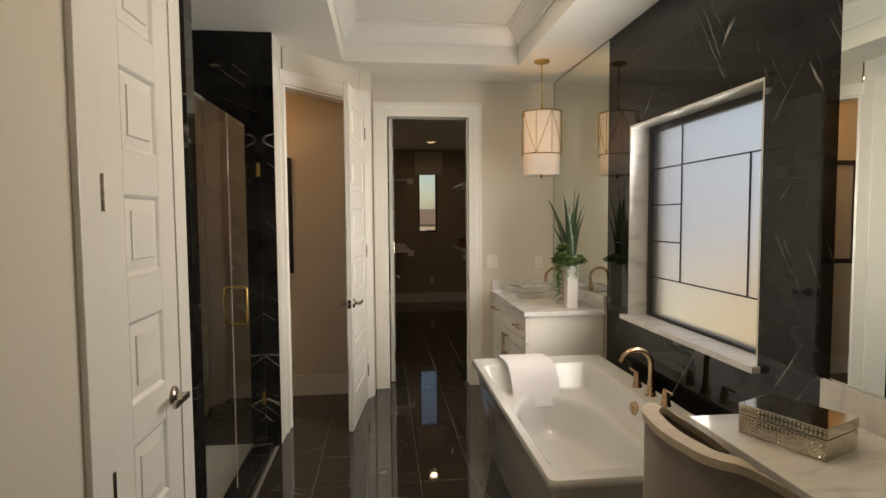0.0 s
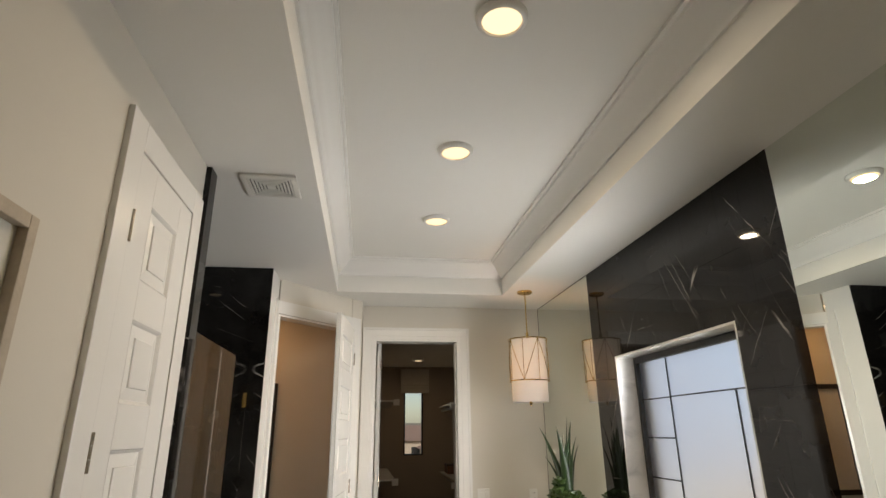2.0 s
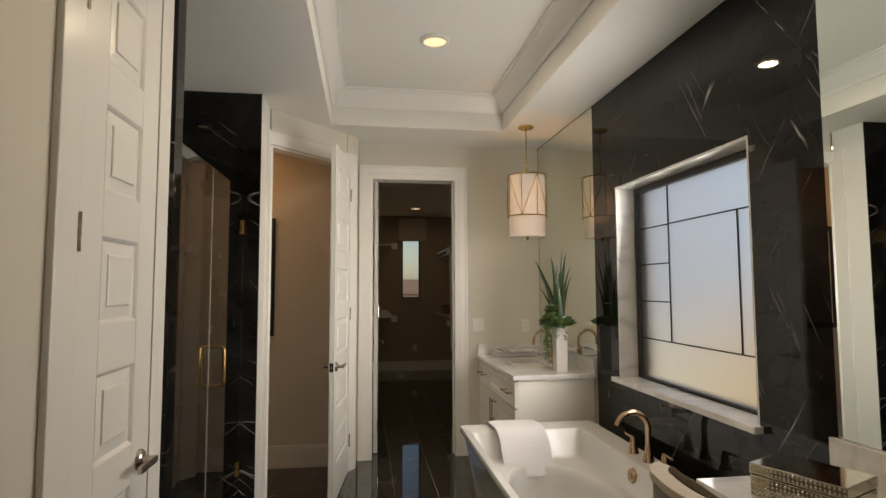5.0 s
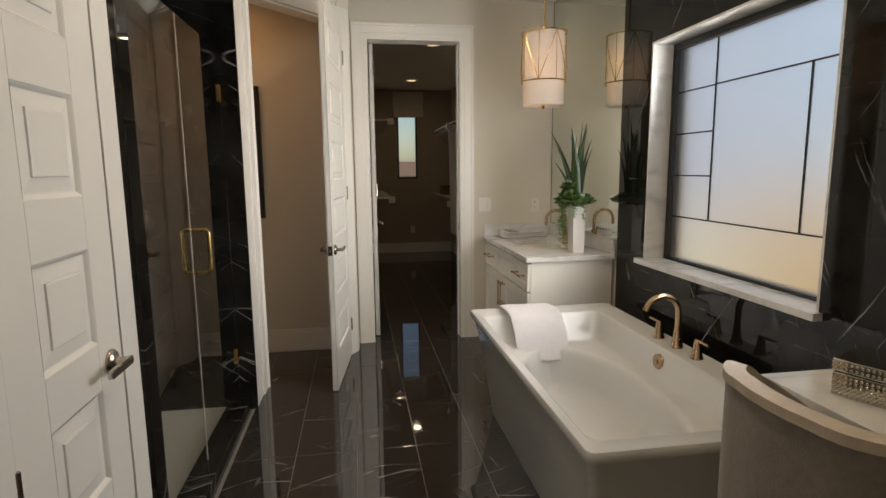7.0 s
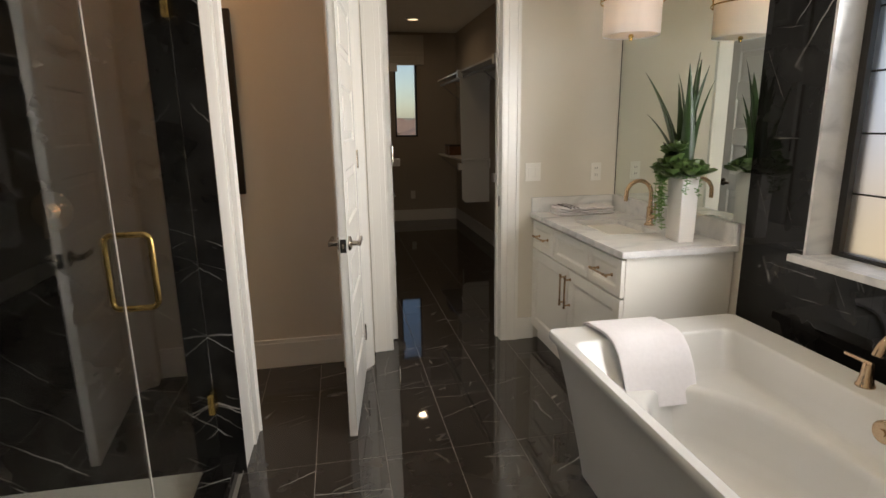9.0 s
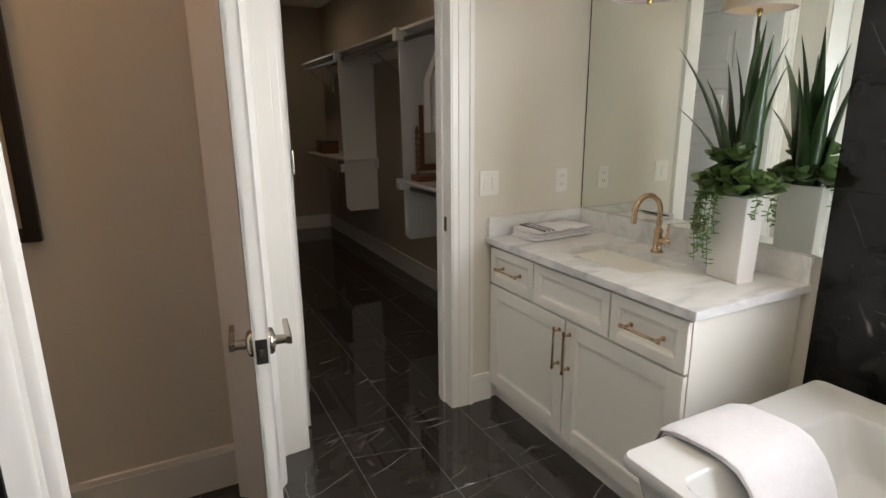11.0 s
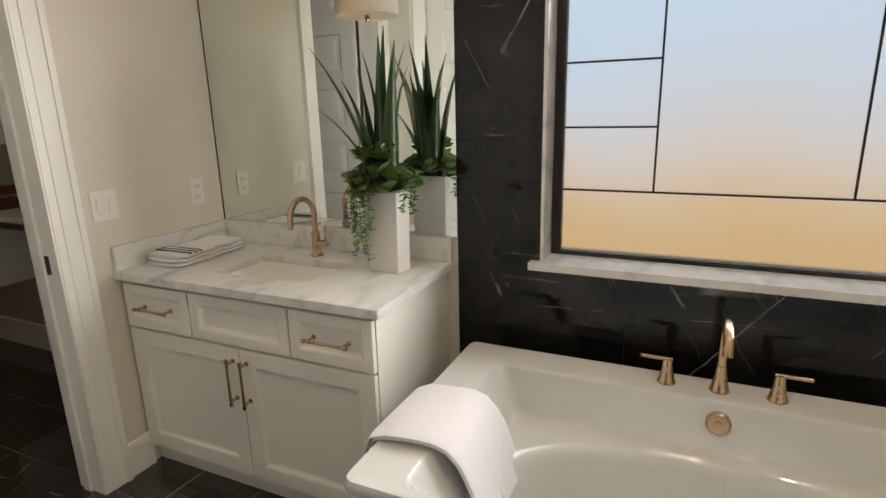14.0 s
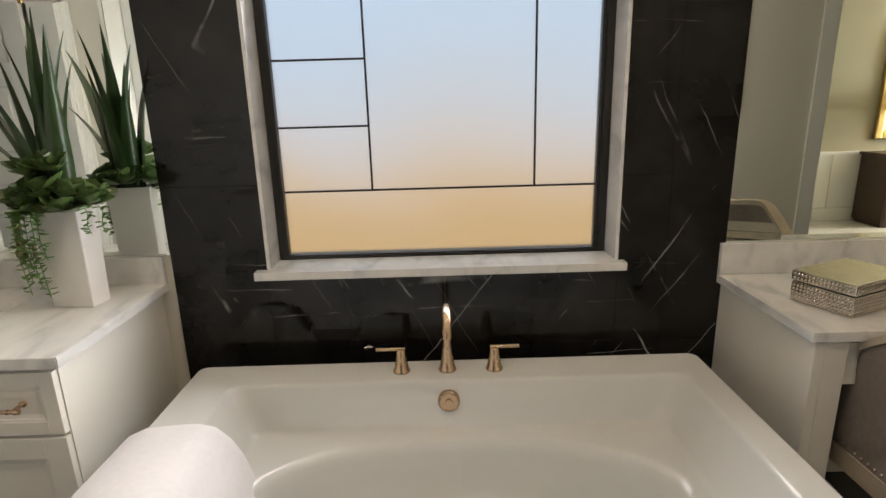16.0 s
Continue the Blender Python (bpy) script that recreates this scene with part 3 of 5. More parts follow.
# what lies outside: a glowing distance past the frosted window, ground and far houses past the closet
def distance_material():
    m = bpy.data.materials.new("hazy_distance")
    m.use_nodes = True
    nt = m.node_tree
    nt.nodes.remove(nt.nodes["Principled BSDF"])
    geo, sep = nt.nodes.new("ShaderNodeNewGeometry"), nt.nodes.new("ShaderNodeSeparateXYZ")
    nt.links.new(geo.outputs["Position"], sep.inputs[0])
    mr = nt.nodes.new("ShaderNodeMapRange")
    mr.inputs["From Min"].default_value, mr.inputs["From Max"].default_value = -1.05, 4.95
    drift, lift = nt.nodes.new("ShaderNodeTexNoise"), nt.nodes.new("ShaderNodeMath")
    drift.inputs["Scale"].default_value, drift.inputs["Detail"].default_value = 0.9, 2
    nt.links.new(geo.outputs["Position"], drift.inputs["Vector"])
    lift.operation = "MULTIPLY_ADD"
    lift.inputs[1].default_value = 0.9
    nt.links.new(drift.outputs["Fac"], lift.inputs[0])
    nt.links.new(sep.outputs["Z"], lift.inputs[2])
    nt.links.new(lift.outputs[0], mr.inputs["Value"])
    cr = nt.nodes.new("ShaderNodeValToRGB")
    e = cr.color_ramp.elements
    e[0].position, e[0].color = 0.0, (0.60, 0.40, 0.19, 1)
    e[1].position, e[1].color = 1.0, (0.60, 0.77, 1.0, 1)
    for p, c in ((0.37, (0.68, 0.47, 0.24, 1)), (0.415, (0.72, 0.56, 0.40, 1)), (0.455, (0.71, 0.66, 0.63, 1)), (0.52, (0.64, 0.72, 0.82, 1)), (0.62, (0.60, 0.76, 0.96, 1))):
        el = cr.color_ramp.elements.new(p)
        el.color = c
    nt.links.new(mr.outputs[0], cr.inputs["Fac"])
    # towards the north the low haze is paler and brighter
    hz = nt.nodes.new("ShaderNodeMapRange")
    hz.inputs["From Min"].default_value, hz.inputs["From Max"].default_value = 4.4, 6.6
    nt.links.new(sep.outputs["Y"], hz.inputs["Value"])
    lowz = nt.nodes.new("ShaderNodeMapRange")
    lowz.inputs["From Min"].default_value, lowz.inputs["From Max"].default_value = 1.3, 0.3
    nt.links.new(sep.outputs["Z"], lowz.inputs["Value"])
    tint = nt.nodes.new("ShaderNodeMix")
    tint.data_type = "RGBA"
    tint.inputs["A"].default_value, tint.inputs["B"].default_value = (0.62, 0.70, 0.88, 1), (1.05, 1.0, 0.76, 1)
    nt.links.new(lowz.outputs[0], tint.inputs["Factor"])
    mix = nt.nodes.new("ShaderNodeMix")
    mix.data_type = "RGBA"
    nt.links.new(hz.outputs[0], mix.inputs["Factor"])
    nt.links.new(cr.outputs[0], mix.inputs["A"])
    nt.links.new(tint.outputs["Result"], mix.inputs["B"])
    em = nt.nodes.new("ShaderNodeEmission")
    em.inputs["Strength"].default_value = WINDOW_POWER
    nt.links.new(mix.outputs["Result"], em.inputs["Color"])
    nt.links.new(em.outputs[0], nt.nodes["Material Output"].inputs["Surface"])
    return m


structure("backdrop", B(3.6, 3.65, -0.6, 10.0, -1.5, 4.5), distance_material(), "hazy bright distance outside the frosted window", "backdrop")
GROUND = material("dry_ground", (0.30, 0.25, 0.17), 0.95, vary=0.3, scale=0.05, bump=0.2, bump_scale=2)
STUCCO = material("pale_stucco", (0.55, 0.46, 0.36), 0.9, vary=0.1, scale=0.4)
ROOFING = material("roof_tiles", (0.30, 0.20, 0.15), 0.85, vary=0.25, scale=1.0)
bm = bmesh.new()
bmesh.ops.create_grid(bm, x_segments=40, y_segments=40, size=2500)
for v in bm.verts:
    v.co.z = -4.0 + max(0.0, (v.co.length - 150)) * 0.012 * (1 + 0.5 * math.sin(v.co.x * 0.004 + 1.0))
structure("ground", bm, GROUND, "dry tan open ground", "ground")
rnd = random.Random(4)
for k in range(16):
    x, y = -14 + 3.3 * k + rnd.uniform(-1, 1), rnd.choice((70, 92, 118)) + rnd.uniform(-6, 6)
    w, d, h = rnd.uniform(8, 12), rnd.uniform(8, 11), rnd.uniform(2.8, 5.2)
    z = -4.2 + max(0, y - 80) * 0.03
    house = thing("house", (x, y, z), "pale stucco house with a tiled hip roof", "house", group="far houses")
    part("wall", B(x - w / 2, x + w / 2, y - d / 2, y + d / 2, z, z + h), STUCCO, house)
    rf = bmesh.new()
    loft(rf, [[(x - w / 2 - 0.5, y - d / 2 - 0.5, z + h), (x + w / 2 + 0.5, y - d / 2 - 0.5, z + h), (x + w / 2 + 0.5, y + d / 2 + 0.5, z + h), (x - w / 2 - 0.5, y + d / 2 + 0.5, z + h)],
              [(x - w / 5, y - 0.2, z + h + 1.8), (x + w / 5, y - 0.2, z + h + 1.8), (x + w / 5, y + 0.2, z + h + 1.8), (x - w / 5, y + 0.2, z + h + 1.8)]])
    part("roof", rf, ROOFING, house)
    for i in range(3):
        xx = x - w / 3 + i * w / 3
        part("window", B(xx - 0.5, xx + 0.5, y - d / 2 - 0.04, y - d / 2, z + h - 1.9, z + h - 0.7), BLACKPAINT, house)


# ---------------------------------------------------------------- lamps
def can_light(x, y, z, glow, r=0.092):
    ob = thing("recessed_light", (x, y, z), "round white recessed ceiling light, switched on", "ceiling light", group="recessed lights")
    bm = bmesh.new()
    lathe(bm, (x, y, z), [(r * 0.76, -0.001), (r * 0.76, -0.019), (r * 0.79, -0.023), (r * 0.90, -0.022), (r * 0.97, -0.016), (r, -0.004), (r, 0.0), (r * 0.76, 0.0)], 40, closed=True)
    part("trim_ring", bm, PLASTIC, ob, smooth=True)
    bm = bmesh.new()
    lathe(bm, (x, y, z), [(r * 0.757, -0.014), (r * 0.6, -0.017), (r * 0.2, -0.018)], 32)
    part("lens", bm, glow, ob, "glowing lens")
    return ob


for x, y in ((0.716, 2.03), (0.705, 2.985), (0.728, 3.95)):
    can_light(x, y, 3.0195, CANGLOW)
for x, y in ((1.11, 6.97), (1.11, 9.33)):
    can_light(x, y, H, CLOSETGLOW)
can_light(-0.75, 4.95, H, TOILETGLOW)
can_light(-0.95, 3.55, H, CLOSETGLOW, 0.06)


def pendant(x, y):
    ob = thing("pendant_lamp", (x, y, H), "brass cage pendant lamp with a cream drum shade", "pendant lamp")
    bm = bmesh.new()
    lathe(bm, (x, y, H), [(0.062, 0.0), (0.062, -0.012), (0.045, -0.022), (0.012, -0.026)], 28)
    part("canopy", bm, BRASS, ob, smooth=True)
    bm = bmesh.new()
    tube(bm, [(x, y, H - 0.02), (x, y, 2.36)], 0.0055)
    lathe(bm, (x, y, 2.36), [(0.005, 0.05), (0.012, 0.04), (0.012, 0.0), (0.005, -0.01)], 12)
    part("stem", bm, BRASS, ob, smooth=True)
    R, r, z0, z1, zb = 0.155, 0.14, 2.02, 2.345, 1.858
    bm = bmesh.new()
    lathe(bm, (x, y, 0), [(r, zb), (r, z1 - 0.005), (r - 0.002, z1 - 0.005), (r - 0.002, zb)], 48, closed=True)
    part("shade", bm, SHADE, ob, smooth=True)
    bm = bmesh.new()
    lathe(bm, (x, y, 0), [(r - 0.004, zb + 0.006), (r - 0.004, zb + 0.010)], 48)
    part("diffuser", bm, SHADE, ob)
    for z in (z0, z1):
        bm = bmesh.new()
        lathe(bm, (x, y, z), [(R, -0.004), (R + 0.003, -0.004), (R + 0.003, 0.004), (R, 0.004)], 48, closed=True)
        part("hoop", bm, BRASS, ob, smooth=True)
    n = 8
    bm = bmesh.new()
    P = lambda a, z: (x + R * math.cos(a), y + R * math.sin(a), z)
    for k in range(n):
        a = 2 * math.pi * (k + 0.3) / n
        tube(bm, [P(a, z0), P(a, z1)], 0.0022, 6)
        b2 = a + 2 * math.pi / n
        lo, hi = ((a, z0), (b2, z1)) if k % 2 else ((a, z1), (b2, z0))
        tube(bm, [P(lo[0] + (hi[0] - lo[0]) * t, lo[1] + (hi[1] - lo[1]) * t) for t in (0, 0.25, 0.5, 0.75, 1)], 0.0022, 6)
    part("cage", bm, BRASS, ob)
    bm = bmesh.new()
    for k in range(3):
        a = 2 * math.pi * k / 3
        tube(bm, [(x, y, z1), (x + R * math.cos(a), y + R * math.sin(a), z1)], 0.002, 6)
    part("spider", bm, BRASS, ob)
    bm = bmesh.new()
    lathe(bm, (x, y, zb), [(0.004, 0.02), (0.010, 0.004), (0.014, -0.004), (0.009, -0.012), (0.007, -0.024)], 14)
    part("finial", bm, BRASS, ob, smooth=True)
    bm = bmesh.new()
    bmesh.ops.create_uvsphere(bm, u_segments=12, v_segments=8, radius=0.032, matrix=Matrix.Translation((x, y, 2.12)))
    part("bulb", bm, BULB, ob, "glowing bulb")


pendant(1.572, 4.80)


# ---------------------------------------------------------------- doors
def lever(parent, x, y, z, side, out, mat, reach=0.115):
    """A square-ended lever on a round rose; out: +1 or -1 along y; side: which way the lever points along x."""
    bm = bmesh.new()
    lathe(bm, (x, y, z), [(0.033, 0.0), (0.033, out * 0.006), (0.028, out * 0.012), (0.012, out * 0.016), (0.011, out * 0.045)], 24, axis="y")
    part("rose", bm, mat, parent, smooth=True)
    y0, y1 = sorted((y + out * 0.040, y + out * 0.054))
    x0, x1 = sorted((x - side * 0.012, x + side * reach))
    part("lever", B(x0, x1, y0, y1, z - 0.011, z + 0.011, bevel=0.003), mat, parent)


def panel_door(name, m, w, h, panels, stile, label, latch, sides=(1, -1), hinges=(), hinge_side=-1, reach=0.115, edge_plate=False):
    """A panelled leaf in its own frame: x along its width from the hinge, y its thickness, z up; latch is where the rose sits."""
    ob = new(name)
    ob.matrix_basis = m
    tagged(ob, label, "door")
    BASE[ob.name] = (Vector(), 1.0)
    t = 0.018
    bm = B(0.004, w - 0.004, -t + 0.010, t - 0.010, 0.004, h - 0.004)
    for s in (1, -1):
        y0, y1 = sorted((s * (t - 0.011), s * t))
        rows = [(0, stile, y0, y1, 0, h), (w - stile, w, y0, y1, 0, h)]
        zs = [0.0] + [z for p in panels for z in p] + [h]
        for a, b in zip(zs[0::2], zs[1::2]):
            rows.append((stile, w - stile, y0, y1, a, b))
        for r in rows:
            box(bm, *r, bevel=0.0015, seg=1)
    box(bm, 0, 0.006, -t + 0.0002, t - 0.0002, 0, h)
    box(bm, w - 0.006, w, -t + 0.0002, t - 0.0002, 0, h)
    part("leaf", bm, TRIM, ob)
    for s in sides:
        for a, b in panels:
            bm = bmesh.new()
            x0, x1 = stile, w - stile
            ring = lambda i, d: [(x0 + i, s * d, a + i), (x1 - i, s * d, a + i), (x1 - i, s * d, b - i), (x0 + i, s * d, b - i)]
            loft(bm, [ring(0.0, t), ring(0.004, t - 0.003), ring(0.010, t - 0.0095), ring(0.014, t - 0.0095), ring(0.046, t - 0.0055), ring(0.0475, t - 0.0015), ring(0.050, t - 0.0005)], False, True)
            if s < 0:
                bmesh.ops.reverse_faces(bm, faces=bm.faces)
            bmesh.ops.recalc_face_normals(bm, faces=bm.faces)
            part("panel", bm, TRIM, ob)
    for s in sides:
        lever(ob, latch, s * t, 0.917, -1 if latch > w / 2 else 1, s, NICKEL, reach)
    if edge_plate:
        part("latch_plate", B(w - 0.001, w + 0.0015, -0.013, 0.013, 0.917 - 0.03, 0.917 + 0.03, bevel=0.0006, seg=1), BLACKPAINT, ob, "dark metal latch plate")
        part("latch_bolt", B(w, w + 0.010, -0.006, 0.006, 0.917 - 0.010, 0.917 + 0.010, bevel=0.002), NICKEL, ob)
    for z in hinges:
        bm = bmesh.new()
        yy = hinge_side * (t + 0.004)
        for k in range(3):
            lathe(bm, (-0.004, yy, z - 0.05 + 0.0335 * k), [(0.006, 0.0), (0.006, 0.032)], 10)
        part("hinge", bm, NICKEL, ob, "satin nickel hinge")
    return ob


# linen door, closed in its frame: it runs along y and its face looks to +x
panel_door("linen_door", pose(LEFT - 0.004, 2.117, 0.008, 0, 0, 90), 0.499, 2.458,
           [(0.245, 0.49), (0.615, 0.86), (0.985, 1.228), (1.362, 1.60), (1.728, 1.967), (2.09, 2.33)], 0.128,
           "narrow closed white linen door with six raised panels", 0.430, sides=(-1,), hinges=(0.24, 0.80, 1.60, 2.22), hinge_side=-1)
# toilet door, ajar, hinged beside the closet
d = Vector((0.084, 4.466)) - Vector((0.166, 5.178))
panel_door("toilet_door", pose(0.166, 5.178, 0.008, 0, 0, math.degrees(math.atan2(d.y, d.x))), d.length, 2.465,
           [(0.245, 0.49), (0.615, 0.86), (0.99, 1.235), (1.355, 1.60), (1.725, 1.965), (2.09, 2.33)], 0.11,
           "white panelled toilet door standing ajar", d.length - 0.06, hinges=(0.24, 1.25, 2.22), hinge_side=1, edge_plate=True)
# closet door, folded back into the closet
panel_door("closet_door", pose(0.405, 5.62, 0.008, 0, 0, 88.0), 0.70, 2.42,
           [(0.245, 0.49), (0.615, 0.86), (0.99, 1.235), (1.355, 1.60), (1.725, 1.965), (2.09, 2.33)], 0.11,
           "white panelled closet door folded back open", 0.64, hinges=(0.24, 1.25, 2.22), hinge_side=-1)

# ---------------------------------------------------------------- shower screen
GX = -0.475
screen = thing("shower_screen", (GX, 3.55, 0.085), "clear frameless shower glass with a brass pull", "shower screen")
for y0, y1, n in ((2.848, 3.555, "fixed_panel"), (3.562, 4.300, "glass_door")):
    g = part(n, B(GX - 0.005, GX + 0.005, y0, y1, 0.088, 2.085, bevel=0.001, seg=1), SMOKED, screen)
    g.visible_shadow = False
bm = bmesh.new()
for s in (1, -1):
    pts = [(GX + s * 0.005, 3.635, 1.165)] + arc((GX + s * 0.040, 3.635, 1.145), 0.020, 90, 0, 4, (s, 0, 0), (0, 0, 1)) + \
        arc((GX + s * 0.040, 3.635, 0.985), 0.020, 0, -90, 4, (s, 0, 0), (0, 0, 1)) + [(GX + s * 0.005, 3.635, 0.965)]
    tube(bm, pts, 0.0085, 10)
part("pull_handle", bm, BRASS, screen, "brass loop pull handle", smooth=True)
for z in (0.35, 1.85):
    part("hinge", boxes((GX - 0.016, GX + 0.016, 4.245, 4.306, z - 0.045, z + 0.045), bevel=0.003), BRASS, screen)
# added strip in the glass joint, with the edge's glint put into its colour
part("glint_strip", B(GX - 0.006, GX + 0.006, 3.5555, 3.5615, 0.088, 2.085), GLINT, screen, "pale vertical strip between the panes for the glass edge's glint")
shower = thing("shower_valve", (-0.95, 4.309, 1.15), "dark bronze shower valve on the marble wall", "shower valve")
bm = bmesh.new()
lathe(bm, (-0.95, 4.309, 1.15), [(0.07, 0.0), (0.07, -0.008), (0.03, -0.014), (0.022, -0.06), (0.0, -0.062)], 24, axis="y")
part("escutcheon", bm, BRONZE, shower, smooth=True)
part("handle", B(-0.96, -0.94, 4.235, 4.25, 1.06, 1.17, bevel=0.004), BRONZE, shower)

# ---------------------------------------------------------------- mirrors
vm = thing("wall_mirror", (1.885, 4.84, 0.965), "large frameless wall mirror above the vanity", "mirror")
part("glass_sheet", B(1.8855, 1.8965, 4.2505, FAR - 0.006, 0.968, H - 0.006), MIRROR, vm)
part("edge_seal", boxes((1.884, 1.8968, FAR - 0.0055, FAR - 0.001, 0.968, H - 0.001), (1.884, 1.8968, 4.2505, FAR - 0.0055, H - 0.0055, H - 0.001)), SLOT, vm, "dark mirror edge")
vm2 = thing("wall_mirror", (1.885, 1.5, 0.955), "large frameless wall mirror above the make-up counter", "mirror")
part("glass_sheet", B(1.8855, 1.8965, -0.555, 2.3245, 0.956, H - 0.003), MIRROR, vm2)


# ---------------------------------------------------------------- vanity cabinet
def bar_pull(parent, a, b, out):
    """A slim bar with turned ends on two posts."""
    a, b, out = Vector(a), Vector(b), Vector(out)
    d = (b - a).normalized()
    bm = bmesh.new()
    tube(bm, [a + out, b + out], 0.0052, 10)
    for p, s in ((a, 1), (b, -1)):
        tube(bm, [p + d * s * 0.016, p + d * s * 0.016 + out * 0.9], 0.0055, 8)
        tube(bm, [p + out - d * s * 0.002, p + out + d * s * 0.010], 0.0075, 10)
        tube(bm, [p + d * s * 0.016, p + d * s * 0.016 + out * 0.12], 0.009, 10)
        tube(bm, [p + out + d * s * 0.026, p + out + d * s * 0.029], 0.0068, 10)
    return part("pull", bm, BRONZE, parent, "brushed bronze bar pull", smooth=True)


def front_x(name, parent, x, y0, y1, z0, z1, rail):
    """A shaker front facing -x: a beaded, recessed panel held by two stiles and two rails."""
    t = 0.02
    ring = lambda i, d: [(x + d, y0 + i, z0 + i), (x + d, y1 - i, z0 + i), (x + d, y1 - i, z1 - i), (x + d, y0 + i, z1 - i)]
    bm = loft(bmesh.new(), [ring(rail - 0.001, 0.019), ring(rail - 0.001, 0.001), ring(rail + 0.006, 0.003), ring(rail + 0.008, 0.007), ring(rail + 0.015, 0.009), ring(rail + 0.018, 0.010)], True, True)
    front = part(name, bm, CABINET, parent)
    for a, b2 in ((y0, y0 + rail), (y1 - rail, y1)):
        part("stile", B(x, x + t, a, b2, z0, z1, bevel=0.0015), CABINET, front)
    for a, b2 in ((z0, z0 + rail), (z1 - rail, z1)):
        part("rail", B(x, x + t, y0 + rail, y1 - rail, a, b2, bevel=0.0015), CABINET, front)
    return front


V0, V1, VX = 4.298, FAR - 0.003, 1.338
cab = thing("vanity_cabinet", (1.6, 4.85, 0.0), "white painted vanity cabinet with bronze bar pulls", "cabinet")
part("body", boxes((VX, 1.883, V0, V1, 0.115, 0.838), bevel=0.0015), CABINET, cab)
part("toe_kick", boxes((VX + 0.03, 1.883, V0 + 0.02, V1, 0.0, 0.115)), CABINET, cab)
part("face_frame", boxes((VX - 0.004, VX, V0, V0 + 0.02, 0.09, 0.838), (VX - 0.004, VX, V0 + 0.02, V1, 0.09, 0.105)), CABINET, cab)
fx = VX - 0.024
dr = [(5.10, 5.445), (4.637, 5.092), (4.302, 4.629)]
for y0, y1 in dr:
    f = front_x("drawer_front", cab, fx, y0, y1, 0.645, 0.822, 0.038)
    if y1 - y0 < 0.4:
        c = (y0 + y1) / 2
        bar_pull(f, (fx + 0.008, c + 0.085, 0.733), (fx + 0.008, c - 0.085, 0.733), (-0.04, 0, 0))
for y0, y1, s in ((4.876, 5.445, 1), (4.302, 4.868, -1)):
    f = front_x("cabinet_door", cab, fx, y0, y1, 0.105, 0.635, 0.062)
    y = y0 + 0.028 if s > 0 else y1 - 0.028
    bar_pull(f, (fx, y, 0.60), (fx, y, 0.42), (-0.034, 0, 0))

top = thing("countertop", (1.6, 4.84, 0.838), "white marble counter with grey veins, backsplash and a sunken basin", "counter")
SX0, SX1, SY0, SY1 = 1.435, 1.715, 4.645, 5.085
T0, T1 = 1.299, 1.884
part("slab", boxes((T0, SX0, 4.272, FAR - 0.002, 0.8385, 0.870), (SX1, T1, 4.272, FAR - 0.002, 0.8385, 0.870), (SX0, SX1, 4.272, SY0, 0.8385, 0.870), (SX0, SX1, SY1, FAR - 0.002, 0.8385, 0.870)), CARRARA, top)
part("slab_edge", boxes((T0 - 0.003, T0, 4.272, FAR - 0.002, 0.8395, 0.869), (T0, T1, 4.269, 4.272, 0.8395, 0.869)), CARRARA, top)
part("backsplash", boxes((1.866, 1.8845, 4.272, FAR - 0.002, 0.8705, 0.9665), bevel=0.002), CARRARA, top)
part("sidesplash", boxes((T0 + 0.005, 1.865, FAR - 0.021, FAR - 0.002, 0.8705, 0.9665), bevel=0.002), CARRARA, top)
bm = bmesh.new()
sink = [(0.0, 0.8385, 0.03), (-0.004, 0.836, 0.03), (0.004, 0.80, 0.035), (0.012, 0.74, 0.045), (0.035, 0.715, 0.05), (0.09, 0.708, 0.04)]
loft(bm, [round_rect(SX0 + o, SX1 - o, SY0 + o, SY1 - o, r, z) for o, z, r in sink], False, True)
part("basin", bm, PORCELAIN, top, "white rectangular basin", smooth=True)
bm = bmesh.new()
lathe(bm, (1.575, 4.86, 0.7085), [(0.022, 0.0), (0.022, 0.002), (0.012, 0.003)], 16)
part("drain", bm, BRONZE, top)

tap = thing("basin_faucet", (1.773, 4.845, 0.87), "brushed bronze gooseneck basin faucet with a side lever", "faucet")
fxp, fyp = 1.773, 4.845
bm = bmesh.new()
lathe(bm, (fxp, fyp, 0.8702), [(0.027, 0.0), (0.027, 0.004), (0.021, 0.010), (0.0175, 0.02), (0.0175, 0.085), (0.019, 0.088), (0.019, 0.098), (0.013, 0.105)], 24)
part("body", bm, BRONZE, tap, smooth=True)
bm = bmesh.new()
tube(bm, [(fxp, fyp, 0.97), (fxp, fyp, 1.045)] + arc((fxp - 0.075, fyp, 1.045), 0.075, 0, 165, 14, (1, 0, 0), (0, 0, 1)) + [(fxp - 0.150, fyp, 1.010)], 0.0115, 14)
part("spout", bm, BRONZE, tap, smooth=True)
bm = bmesh.new()
lathe(bm, (fxp, fyp, 0.925), [(0.014, -0.016), (0.016, -0.05), (0.010, -0.058)], 16, axis="y")
tube(bm, [(fxp, fyp - 0.045, 0.935), (fxp, fyp - 0.05, 1.0)], 0.0055, 8)
part("lever", bm, BRONZE, tap, smooth=True)


